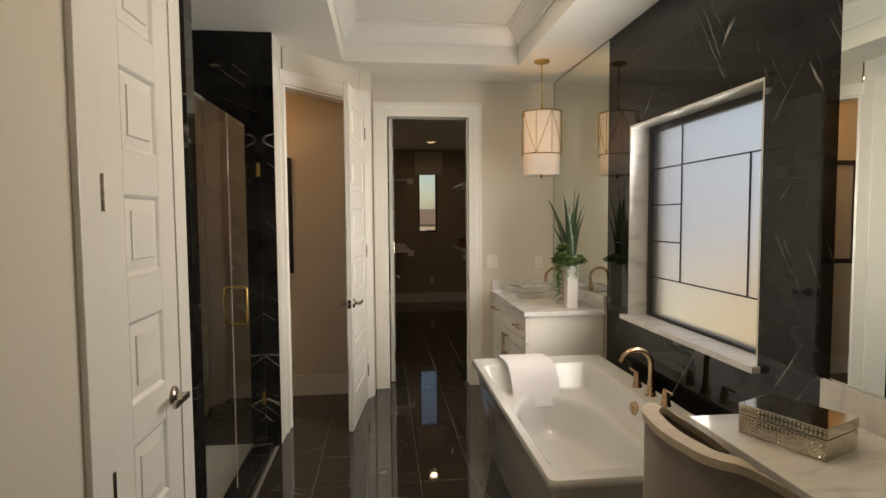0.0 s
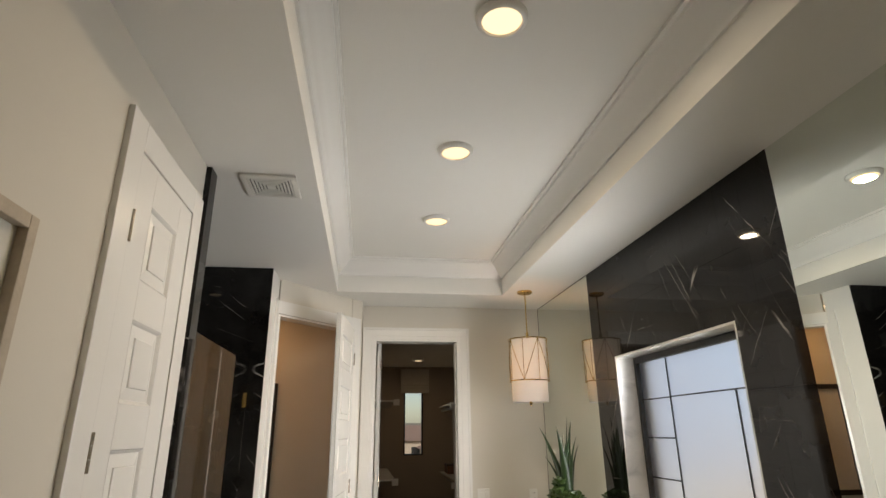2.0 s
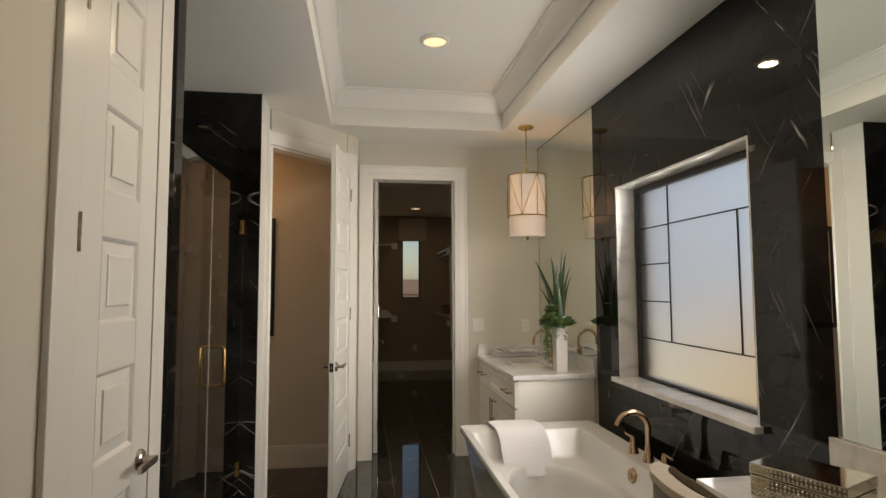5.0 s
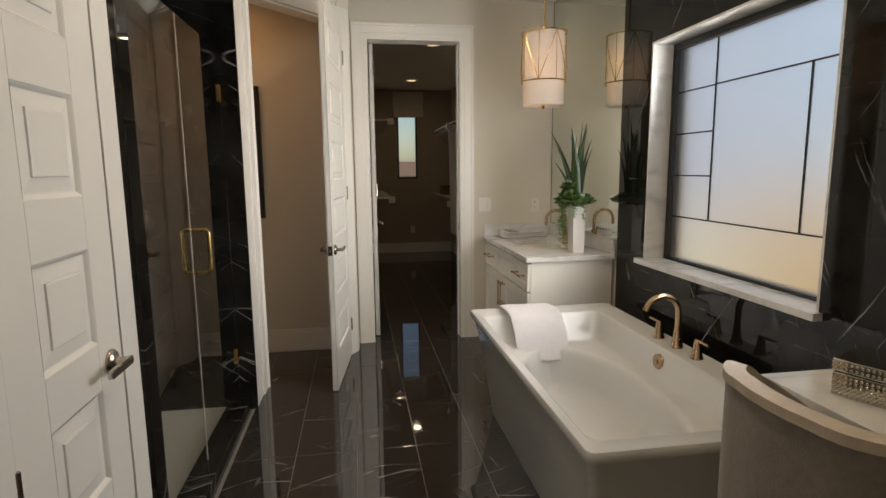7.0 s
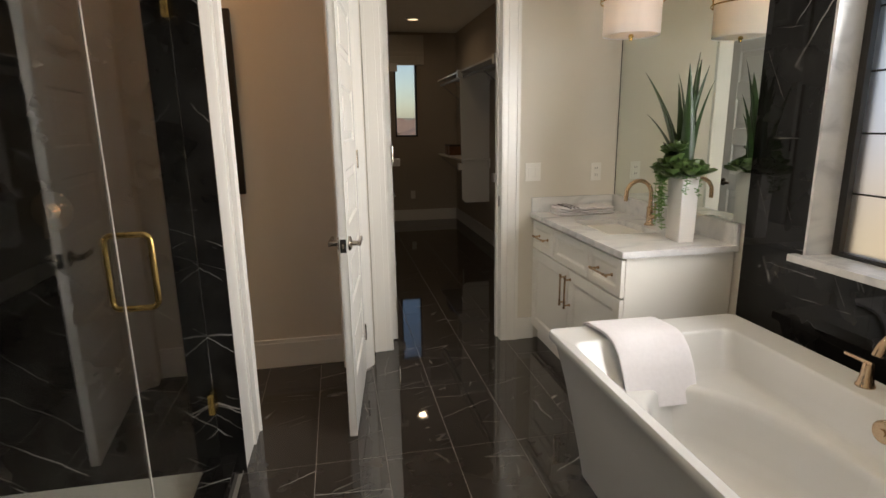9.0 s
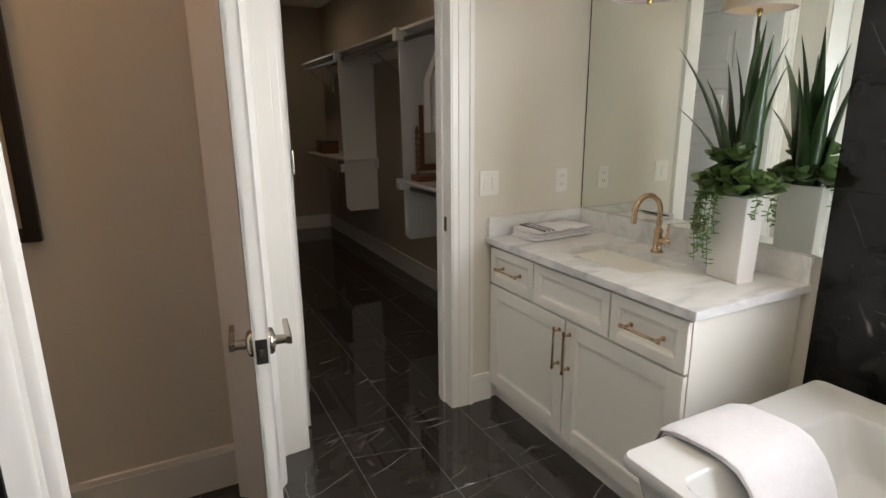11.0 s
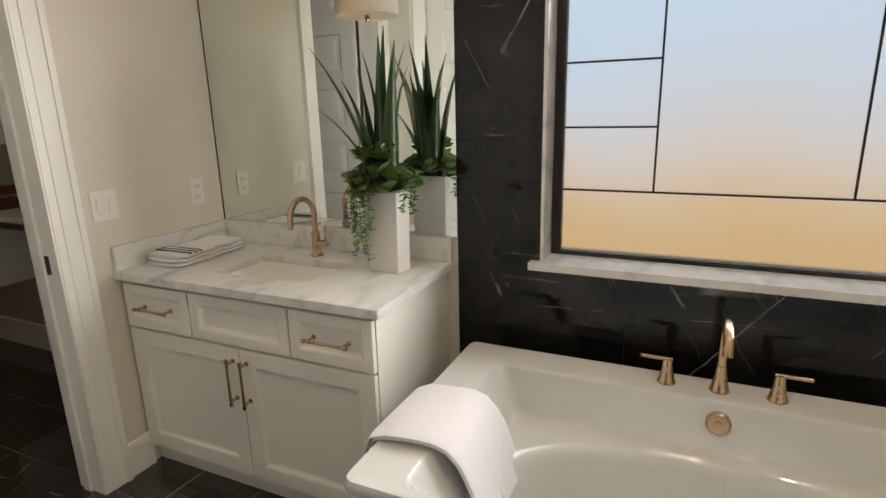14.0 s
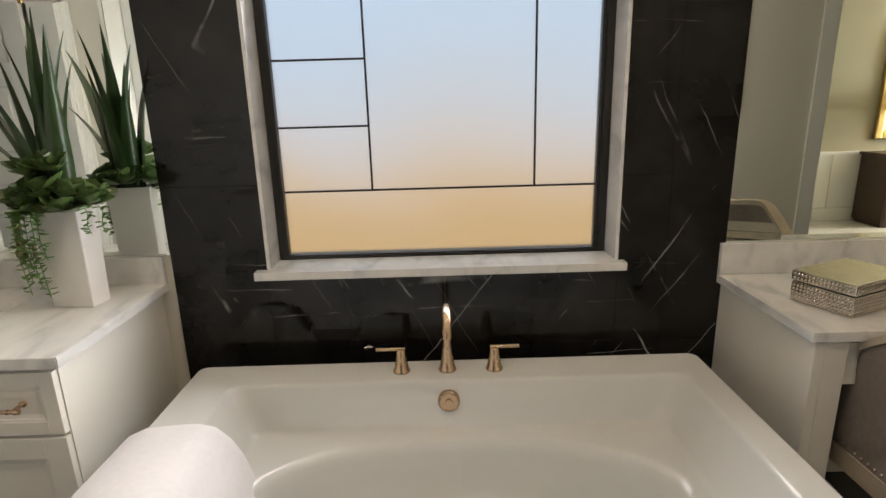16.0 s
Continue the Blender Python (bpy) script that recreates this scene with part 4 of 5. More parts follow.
def soft_cloth(rings, thick, name, parent, mat, seed=0, label=""):
    """A folded cloth: a strip of cross-sections, rounded and a little uneven."""
    bm = bmesh.new()
    out = []
    for i, ring in enumerate(rings):
        out.append([Vector(p) + 0.004 * Vector((noise.noise(Vector(p) * 9 + Vector((seed, 0, 0))), noise.noise(Vector(p) * 9 + Vector((0, seed, 3))), noise.noise(Vector(p) * 11 + Vector((5, 0, seed))))) for p in ring])
    loft(bm, out)
    return part(name, bm, mat, parent, label, smooth=True)


# folded hand towel on the counter
ht = thing("hand_towel", (1.60, 5.338, 0.87), "folded white hand towel with dark stripes", "towel", turn=1.5)
for k, (w, l, z) in enumerate(((0.098, 0.188, 0.0), (0.094, 0.184, 0.016), (0.096, 0.182, 0.032))):
    rings = []
    for i in range(17):
        u = -l + 2 * l * i / 16
        sag = 0.003 * math.sin(i * 1.3 + k)
        e = 1.0 if 0 < i < 16 else 0.8
        ring = []
        for j in range(20):
            a = 2 * math.pi * j / 20
            c, s = math.cos(a), math.sin(a)
            ring.append((u, w * e * math.copysign(abs(c) ** 0.45, c), z + 0.0088 + 0.008 * e * math.copysign(abs(s) ** 0.6, s) + sag * (z > 0) + 0.0005))
        rings.append(ring)
    soft_cloth(rings, 0.01, "fold", ht, TOWEL, k)
for k in range(3):
    part("stripe", B(-0.125 + 0.026 * k, -0.119 + 0.026 * k, -0.0975, 0.0965, 0.0445, 0.0525, bevel=0.002), STRIPE, ht, "dark woven stripe")

# ---------------------------------------------------------------- plant in a tall vase
VXc, VYc = 1.693, 4.449
plant = thing("potted_plant", (VXc, VYc, 0.87), "artificial aloe and succulents in a tapered white vase", "potted plant", turn=-8.0)
bm = bmesh.new()
sq = lambda h, z, r=0.004: round_rect(-h * 0.54, h * 0.54, -h, h, r, z, 3)
loft(bm, [sq(0.0675, 0.001), sq(0.069, 0.004), sq(0.0755, 0.309), sq(0.0748, 0.312), sq(0.069, 0.312), sq(0.066, 0.27)])
part("vase", bm, VASE, plant, "tapered square white vase")
part("moss", B(-0.034, 0.034, -0.063, 0.063, 0.272, 0.30, bevel=0.008), SUCCULENT, plant)
rnd = random.Random(11)


def blade(base, lean, az, length, width, curl):
    """A fleshy tapering leaf with a channelled section."""
    rings = []
    for i in range(11):
        t = i / 10
        a = lean * (0.45 + 0.55 * t) + curl * t * t
        r = length * t
        p = Vector((math.cos(az) * math.sin(a) * r, math.sin(az) * math.sin(a) * r, math.cos(a) * r)) + Vector(base)
        side = Vector((-math.sin(az), math.cos(az), 0))
        inn = Vector((-math.cos(az) * math.cos(a), -math.sin(az) * math.cos(a), math.sin(a)))
        w = width * (1 - t ** 2.6) * (0.85 + 0.3 * math.sin(math.pi * min(1, t * 1.4))) + 0.0012
        d = w * 0.38
        rings.append([p - side * w + inn * d * 0.5, p - side * w * 0.5 - inn * d * 0.6, p - inn * d, p + side * w * 0.5 - inn * d * 0.6, p + side * w + inn * d * 0.5, p + inn * d * 0.05])
    return loft(bmesh.new(), rings)


for k in range(10):
    az = k * 2.399 + rnd.uniform(-0.3, 0.3)
    outer = k / 10
    lean = 0.02 + 0.13 * outer + rnd.uniform(-0.02, 0.03)
    length = rnd.uniform(0.40, 0.58) * (1.03 - 0.16 * outer)
    base = (0.030 * outer * math.cos(az), 0.062 * outer * math.sin(az), 0.285)
    part("aloe_leaf", blade(base, lean, az, length, rnd.uniform(0.021, 0.029), rnd.uniform(-0.10, 0.14)), ALOE, plant, smooth=True)
# two long leaves that lean out over the basin
for az, lean, length, width in ((2.2, 0.38, 0.56, 0.029), (2.05, 0.58, 0.38, 0.014), (-1.2, 0.20, 0.53, 0.024)):
    part("aloe_leaf", blade((-0.01, 0.02, 0.285), lean, az, length, width, 0.02), ALOE, plant, smooth=True)


def leaf(bm, p, d, up, length, width, cup=0.25):
    """A thick spoon-shaped leaf."""
    d, up = Vector(d).normalized(), Vector(up)
    side = d.cross(up).normalized()
    up = side.cross(d).normalized()
    rings = []
    for i in range(6):
        t = i / 5
        w = width * (0.18 + 0.82 * math.sin(math.pi * min(1.0, 0.10 + 0.72 * t))) * (1.0 if t < 0.99 else 0.08)
        c = Vector(p) + d * length * t + up * length * (cup * t * t)
        rings.append([c - side * w + up * w * 0.3, c - up * w * 0.16, c + side * w + up * w * 0.3, c + up * w * 0.1])
    loft(bm, rings)


for cx, cy, cz, size in ((-0.070, 0.0, 0.365, 0.088), (-0.045, -0.055, 0.355, 0.080), (-0.075, 0.060, 0.350, 0.080), (0.03, -0.070, 0.340, 0.074), (-0.02, 0.085, 0.350, 0.074), (0.065, 0.0, 0.345, 0.070),
                         (-0.090, -0.060, 0.325, 0.070), (0.055, 0.070, 0.335, 0.066), (-0.050, 0.030, 0.425, 0.078), (-0.060, -0.030, 0.440, 0.066), (-0.105, 0.025, 0.335, 0.066), (-0.02, -0.095, 0.335, 0.066)):
    bm = bmesh.new()
    cx *= 0.80
    tilt = Vector((cx * 4.0, cy * 4.0, 1.0)).normalized()
    s1 = tilt.cross(Vector((0, 0, 1)) if abs(tilt.z) < 0.99 else Vector((1, 0, 0))).normalized()
    s2 = tilt.cross(s1)
    for k in range(10):
        az, el = k * 2.399, 0.05 + 1.15 * (k / 10) ** 1.1
        side2 = math.cos(az) * s1 + math.sin(az) * s2
        dd = side2 * math.cos(el) + tilt * math.sin(el)
        leaf(bm, (cx, cy, cz - 0.015), dd, tilt * math.cos(el) - side2 * math.sin(el), size * (1.12 - 0.40 * k / 10) * rnd.uniform(0.8, 1.15), size * 0.46, 0.30)
    part("succulent_rosette", bm, SUCCULENT, plant, smooth=True)


def trail(points, n, spread):
    """A hanging stem with pairs of small oval leaves."""
    bm = bmesh.new()
    pts = [Vector(p) for p in points]
    tube(bm, pts, 0.0013, 5)
    for i in range(n):
        t = (i + 0.5) / n * (len(pts) - 1)
        k = min(int(t), len(pts) - 2)
        p = pts[k].lerp(pts[k + 1], t - k)
        for s in (1, -1):
            a = rnd.uniform(0, 6.28)
            dd = Vector((math.cos(a), math.sin(a) * s, rnd.uniform(-0.6, 0.5)))
            leaf(bm, p, dd, (0.3, 0.2, 1), spread * rnd.uniform(0.8, 1.25), spread * 0.30, 0.1)
    part("trailing_vine", bm, VINE, plant, "bright green trailing stem", smooth=True)


for k, (x, y, drop) in enumerate(((-0.098, 0.03, 0.20), (-0.100, 0.048, 0.17), (-0.098, 0.062, 0.13), (-0.1, 0.012, 0.10), (-0.06, 0.096, 0.13), (0.02, -0.10, 0.05), (-0.112, 0.075, 0.19), (-0.085, 0.085, 0.16), (-0.05, -0.1, 0.04))):
    x *= 0.72
    trail([(x * 0.6, y * 0.6, 0.30), (x * 1.02, y * 1.02, 0.318), (x * 1.18, y * 1.15, 0.29), (x * 1.16, y * 1.12 + 0.006, 0.28 - drop * 0.58), (x * 1.12 + 0.004, y * 1.1, 0.28 - drop * 1.18)], int(8 + drop * 95), 0.022)

# ---------------------------------------------------------------- bath tub
tub = thing("bathtub", (1.35, 3.215, 0.0), "white freestanding rectangular bathtub", "bathtub")
X0, X1, Y0, Y1, RZ = 0.908, 1.790, 2.440, 4.160, 0.582
bm = bmesh.new()
outer = [(0.100, 0.0, 0.03), (0.088, 0.10, 0.03), (0.045, 0.40, 0.03), (0.020, 0.535, 0.03), (0.016, 0.545, 0.03), (0.002, 0.552, 0.03), (0.0, 0.56, 0.03), (0.0, 0.578, 0.03), (0.004, 0.587, 0.03), (0.012, RZ, 0.03)]
rings = [round_rect(X0 + o, X1 - o, Y0 + o * 1.6, Y1 - o * 1.6, r, z, 8) for o, z, r in outer]
I0, I1, J0, J1 = 0.955, 1.660, 2.530, 4.010


def basin_ring(sx0, sx1, sy0, sy1, r, z):
    return round_rect(I0 + sx0, I1 - sx1, J0 + sy0, J1 - sy1, r, z, 8)


def well_ring(a, b2, z):
    """An oval of the bathing well, point for point like the rounded rectangles."""
    cx, cy = (I0 + I1) / 2 + 0.002, (J0 + J1) / 2
    return [(cx + a * math.cos(radians(q + 90 * i / 8)), cy + b2 * math.sin(radians(q + 90 * i / 8)), z) for q in (0, 90, 180, 270) for i in range(9)]


rings += [basin_ring(-0.006, -0.006, -0.006, -0.006, 0.04, RZ), basin_ring(0.0, 0.0, 0.0, 0.0, 0.042, RZ - 0.004), basin_ring(0.004, 0.004, 0.006, 0.006, 0.044, RZ - 0.014), basin_ring(0.012, 0.022, 0.045, 0.045, 0.05, RZ - 0.09),
          basin_ring(0.018, 0.032, 0.072, 0.072, 0.055, RZ - 0.140), basin_ring(0.022, 0.037, 0.080, 0.080, 0.06, RZ - 0.150), basin_ring(0.032, 0.047, 0.092, 0.092, 0.07, RZ - 0.157),
          well_ring(0.298, 0.640, RZ - 0.162), well_ring(0.288, 0.628, RZ - 0.164), well_ring(0.278, 0.616, RZ - 0.170), well_ring(0.270, 0.606, RZ - 0.184), well_ring(0.264, 0.598, RZ - 0.21),
          well_ring(0.256, 0.58, RZ - 0.27), well_ring(0.244, 0.56, RZ - 0.34), well_ring(0.222, 0.53, RZ - 0.39), well_ring(0.18, 0.48, RZ - 0.412), well_ring(0.10, 0.3, RZ - 0.42)]
loft(bm, rings)
part("shell", bm, PORCELAIN, tub, smooth=True)
bm = bmesh.new()
lathe(bm, (1.637, 3.303, 0.517), [(0.036, 0.012), (0.036, -0.004), (0.031, -0.010), (0.029, -0.008), (0.012, -0.008), (0.011, -0.013), (0.004, -0.013)], 28, axis="x")
part("overflow_plate", bm, BRONZE, tub, "round bronze overflow plate", smooth=True)

btap = thing("bath_faucet", (1.730, 3.304, RZ), "brushed bronze deck-mounted bath faucet with two lever handles", "faucet")
bm = bmesh.new()
lathe(bm, (1.730, 3.304, RZ), [(0.030, 0.0), (0.030, 0.005), (0.026, 0.012), (0.020, 0.045), (0.017, 0.08), (0.016, 0.085)], 24)
part("base", bm, BRONZE, btap, smooth=True)
bm = bmesh.new()
tube(bm, [(1.730, 3.304, RZ + 0.07), (1.730, 3.304, RZ + 0.165)] + arc((1.646, 3.304, RZ + 0.165), 0.084, 0, 150, 16, (1, 0, 0), (0, 0, 1)) + [(1.563, 3.304, RZ + 0.185)], 0.0145, 16)
part("spout", bm, BRONZE, btap, smooth=True)
for y, s in ((3.458, 1), (3.147, -1)):
    bm = bmesh.new()
    lathe(bm, (1.728, y, RZ), [(0.029, 0.0), (0.029, 0.005), (0.024, 0.012), (0.018, 0.05), (0.016, 0.075), (0.012, 0.08)], 24)
    tube(bm, [(1.728, y - s * 0.014, RZ + 0.080), (1.725, y + s * 0.082, RZ + 0.082)], 0.0062, 10)
    part("lever_handle", bm, BRONZE, btap, smooth=True)

# bath towel over the end of the tub
bt = thing("bath_towel", (1.25, 4.0, RZ), "white bath towel draped over the end of the bathtub", "towel")
prof = [(3.868, 0.345), (3.893, 0.415), (3.918, 0.485), (3.943, 0.542), (3.972, 0.574), (4.005, 0.585), (4.04, 0.588), (4.085, 0.588), (4.130, 0.586), (4.166, 0.573), (4.174, 0.548), (4.170, 0.51), (4.162, 0.46)]
for k, (x0, x1, th, cut) in enumerate(((1.076, 1.372, 0.016, 0), (1.071, 1.377, 0.012, 0))):
    lift = 0.013 * k
    pts = prof[cut:len(prof) - cut]
    c2 = []
    for i, (y, z) in enumerate(pts):
        y0, z0 = pts[max(i - 1, 0)]
        y1, z1 = pts[min(i + 1, len(pts) - 1)]
        t = Vector((y1 - y0, z1 - z0)).normalized()
        c2.append((y, z, -t.y, t.x))
    rings = []
    for i, (y, z, ny, nz) in enumerate(c2):
        skew = 0.055 * (1 - i / len(c2)) ** 1.5
        th2 = th * (0.75 if i in (0, len(c2) - 1) else 1.0)
        ring = []
        for j in range(26):
            a = 2 * math.pi * j / 26
            c, s = math.cos(a), math.sin(a)
            off = lift + 0.002 + th2 * 0.5 * (1 + math.copysign(abs(s) ** 0.6, s))
            ring.append(((x0 + x1) / 2 + skew + (x1 - x0) / 2 * math.copysign(abs(c) ** 0.35, c), y + ny * off, z + nz * off))
        rings.append(ring)
    soft_cloth(rings, th, "fold", bt, TOWEL, 3 + k)

# ---------------------------------------------------------------- make-up counter, box, chair
mk = thing("makeup_counter", (1.6, 1.5, 0.0), "white make-up desk with a pale marble top", "vanity desk")
part("end_panel", boxes((1.382, 1.883, 2.300, 2.328, 0.0, 0.810), (1.382, 1.412, 2.238, 2.300, 0.0, 0.810), bevel=0.002), CABINET, mk)
part("end_panel", boxes((1.382, 1.883, 0.74, 0.78, 0.0, 0.810), bevel=0.002), CABINET, mk)
part("apron", boxes((1.416, 1.430, 0.78, 2.238, 0.665, 0.810)), CABINET, mk)
f = front_x("drawer_front", mk, 1.395, 1.20, 2.230, 0.675, 0.80, 0.03)
bar_pull(f, (1.395, 1.62, 0.738), (1.395, 1.45, 0.738), (-0.034, 0, 0))
part("drawer_box", boxes((1.431, 1.86, 1.22, 2.2, 0.69, 0.79)), CABINET, mk)
part("counter_slab", B(1.372, 1.884, 0.72, 2.345, 0.8115, 0.842, bevel=0.003), CARRARA, mk, "pale marble counter slab")
part("backsplash", B(1.866, 1.8845, 0.72, 2.345, 0.8425, 0.9545, bevel=0.002), CARRARA, mk)

ang = math.degrees(math.atan2(1.912 - 2.146, 1.498 - 1.397))
sb = thing("trinket_box", (1.500, 2.072, 0.842), "hammered silver lidded trinket box on the make-up counter", "box", turn=ang)
L2, WB = 0.1275, 0.178
part("body", B(-L2, L2, 0, WB, 0.001, 0.062, bevel=0.002), SILVER, sb)
lid = part("lid", B(-L2 - 0.002, L2 + 0.002, -0.002, WB + 0.002, 0.066, 0.097, bevel=0.003), SILVER, sb)
part("seam", B(-L2 + 0.003, L2 - 0.003, 0.003, WB - 0.003, 0.060, 0.068), SLOT, sb)
bm = bmesh.new()


def stud(bm, c, n, r):
    c, n = Vector(c), Vector(n)
    u = Vector((0, 0, 1)) if abs(n.z) < 0.5 else Vector((1, 0, 0))
    v = n.cross(u)
    rings = [[c + r * q * (math.cos(2 * math.pi * i / 6) * u + math.sin(2 * math.pi * i / 6) * v) + n * h for i in range(6)] for q, h in ((1.0, 0.0), (0.75, r * 0.4), (0.3, r * 0.6))]
    loft(bm, rings, False, True)


for i in range(22):
    for j, z in enumerate((0.008, 0.019, 0.030, 0.041, 0.052, 0.075, 0.087)):
        stud(bm, (-L2 + 0.006 + i * (2 * L2 - 0.012) / 21, -0.002 * (j > 4), z), (0, -1, 0), 0.0056)
for i in range(16):
    for j, z in enumerate((0.008, 0.019, 0.030, 0.041, 0.052, 0.075, 0.087)):
        stud(bm, (-L2 - 0.002 * (j > 4), 0.008 + i * (WB - 0.016) / 15, z), (-1, 0, 0), 0.0056)
part("studs", bm, SILVER, sb, "hammered studs", smooth=True)

chair = thing("barrel_chair", (1.33, 1.97, 0.0), "barrel-back chair with grey-brown fabric, pale wood rail and nailheads", "chair")
CY, HW2, XB, XF, RC = 1.965, 0.232, 1.082, 1.58, 0.13


def back_line(inset):
    """The plan of the chair's wrap-round back, from one arm's front to the other's, as (x, y, outward)."""
    pts = []
    h, r = HW2 - inset, RC - inset
    for i in range(9):
        pts.append((XF - (XF - XB - RC) * i / 8, CY + h, Vector((0, 1, 0))))
    for i in range(1, 9):
        a = radians(90 + 90 * i / 8)
        pts.append((XB + RC + r * math.cos(a), CY + HW2 - RC + r * math.sin(a), Vector((math.cos(a), math.sin(a), 0))))
    half = HW2 - RC
    for i in range(1, 6):
        y = half - 2 * half * i / 6
        pts.append((XB + inset - 0.012 * (1 - (y / half) ** 2), CY + y, Vector((-1, 0, 0))))
    mirror = [(x, 2 * CY - y, Vector((n.x, -n.y, 0))) for x, y, n in pts[:17]]
    return pts + mirror[::-1]


def top_at(x):
    t = max(0.0, min(1.0, (x - XB - 0.06) / (XF - XB - 0.06)))
    return 0.935 - 0.315 * (t ** 1.25)


def wrap(name, mat, lo, hi, i0, i1, label=""):
    bm = bmesh.new()
    outer, inner = back_line(i0), back_line(i1)
    loft(bm, [[(q[0], q[1], lo(p[0])), (p[0], p[1], lo(p[0])), (p[0], p[1], hi(p[0])), (q[0], q[1], hi(p[0]))] for p, q in zip(outer, inner)])
    return part(name, bm, mat, chair, label, smooth=True)


wrap("backrest", UPHOLSTERY, lambda x: 0.475, top_at, 0.004, 0.040)
wrap("top_rail", PALEWOOD, top_at, lambda x: top_at(x) + 0.022, -0.003, 0.045, "pale limed wood rail")
wrap("bottom_rail", PALEWOOD, lambda x: 0.415, lambda x: 0.475, 0.0, 0.042, "pale limed wood rail")
for s in (1, -1):
    part("arm_post", B(XF - 0.008, XF + 0.026, CY + s * (HW2 - 0.021) - 0.024, CY + s * (HW2 - 0.021) + 0.024, 0.415, top_at(XF) + 0.022, bevel=0.005), PALEWOOD, chair, "pale limed wood post")
bm = bmesh.new()
line = back_line(0.004)
for p, q in zip(line, line[1:]):
    for k in range(2):
        x, y = p[0] + (q[0] - p[0]) * k / 2, p[1] + (q[1] - p[1]) * k / 2
        stud(bm, (x, y, 0.488), p[2], 0.0055)
part("nailheads", bm, SILVER, chair, "small silver nailheads", smooth=True)
bm = bmesh.new()
loft(bm, [round_rect(1.125 + o, 1.60 - o, CY - 0.185 + o, CY + 0.185 - o, 0.06, z) for o, z in ((0.006, 0.42), (0.0, 0.435), (0.0, 0.475), (0.012, 0.50), (0.05, 0.512))])
part("seat", bm, UPHOLSTERY, chair, smooth=True)
for x, s in ((1.56, 1), (1.56, -1), (1.14, 1), (1.14, -1)):
    bm = bmesh.new()
    dx = 0.012 if x > 1.3 else -0.03
    tube(bm, [(x, CY + s * 0.185, 0.43), (x + dx, CY + s * 0.195, 0.001)], 0.024, 8, r_end=0.014)
    part("leg", bm, PALEWOOD, chair)

# ---------------------------------------------------------------- wall fittings
sw = thing("light_switch", (1.31, FAR, 1.13), "white double rocker switch plate on the wall", "switch plate")
part("plate", B(1.258, 1.362, FAR - 0.006, FAR - 0.0005, 1.072, 1.188, bevel=0.002), PLASTIC, sw)
for x in (1.294, 1.340):
    part("rocker", B(x - 0.0165, x + 0.0165, FAR - 0.010, FAR - 0.005, 1.10, 1.16, bevel=0.0015), PLASTIC, sw)
ol = thing("wall_outlet", (1.745, FAR, 1.12), "white double wall outlet beside the mirror", "outlet")
part("plate", B(1.71, 1.78, FAR - 0.006, FAR - 0.0005, 1.062, 1.178, bevel=0.002), PLASTIC, ol)
for z in (1.098, 1.142):
    s = part("socket", B(1.728, 1.762, FAR - 0.009, FAR - 0.005, z - 0.016, z + 0.016, bevel=0.003), PLASTIC, ol)
    part("slot", B(1.737, 1.7395, FAR - 0.0095, FAR - 0.0085, z - 0.004, z + 0.008), SLOT, s)
    part("slot", B(1.7505, 1.753, FAR - 0.0095, FAR - 0.0085, z - 0.004, z + 0.008), SLOT, s)

vent = thing("ceiling_vent", (-0.175, 2.925, H), "square white ceiling exhaust vent with concentric louvres", "ceiling vent")
vx, vy, vr = -0.175, 2.925, 0.122
part("plate", boxes((vx - vr, vx + vr, vy - vr, vy - vr * 0.8, H - 0.014, H - 0.0005), (vx - vr, vx + vr, vy + vr * 0.8, vy + vr, H - 0.014, H - 0.0005),
                    (vx - vr, vx - vr * 0.8, vy - vr * 0.8, vy + vr * 0.8, H - 0.014, H - 0.0005), (vx + vr * 0.8, vx + vr, vy - vr * 0.8, vy + vr * 0.8, H - 0.014, H - 0.0005), bevel=0.003), PLASTIC, vent)
part("backing", B(vx - vr * 0.82, vx + vr * 0.82, vy - vr * 0.82, vy + vr * 0.82, H - 0.004, H - 0.0005), SLOT, vent)
for k in range(6):
    o, i2 = vr * (0.78 - 0.125 * k), vr * (0.78 - 0.125 * k) - 0.008
    part("louvre", boxes((vx - o, vx + o, vy - o, vy - i2, H - 0.013, H - 0.005), (vx - o, vx + o, vy + i2, vy + o, H - 0.013, H - 0.005), (vx - o, vx - i2, vy - i2, vy + i2, H - 0.013, H - 0.005), (vx + i2, vx + o, vy - i2, vy + i2, H - 0.013, H - 0.005)), PLASTIC, vent)
part("hub", B(vx - 0.012, vx + 0.012, vy - 0.012, vy + 0.012, H - 0.013, H - 0.004, bevel=0.002), PLASTIC, vent)


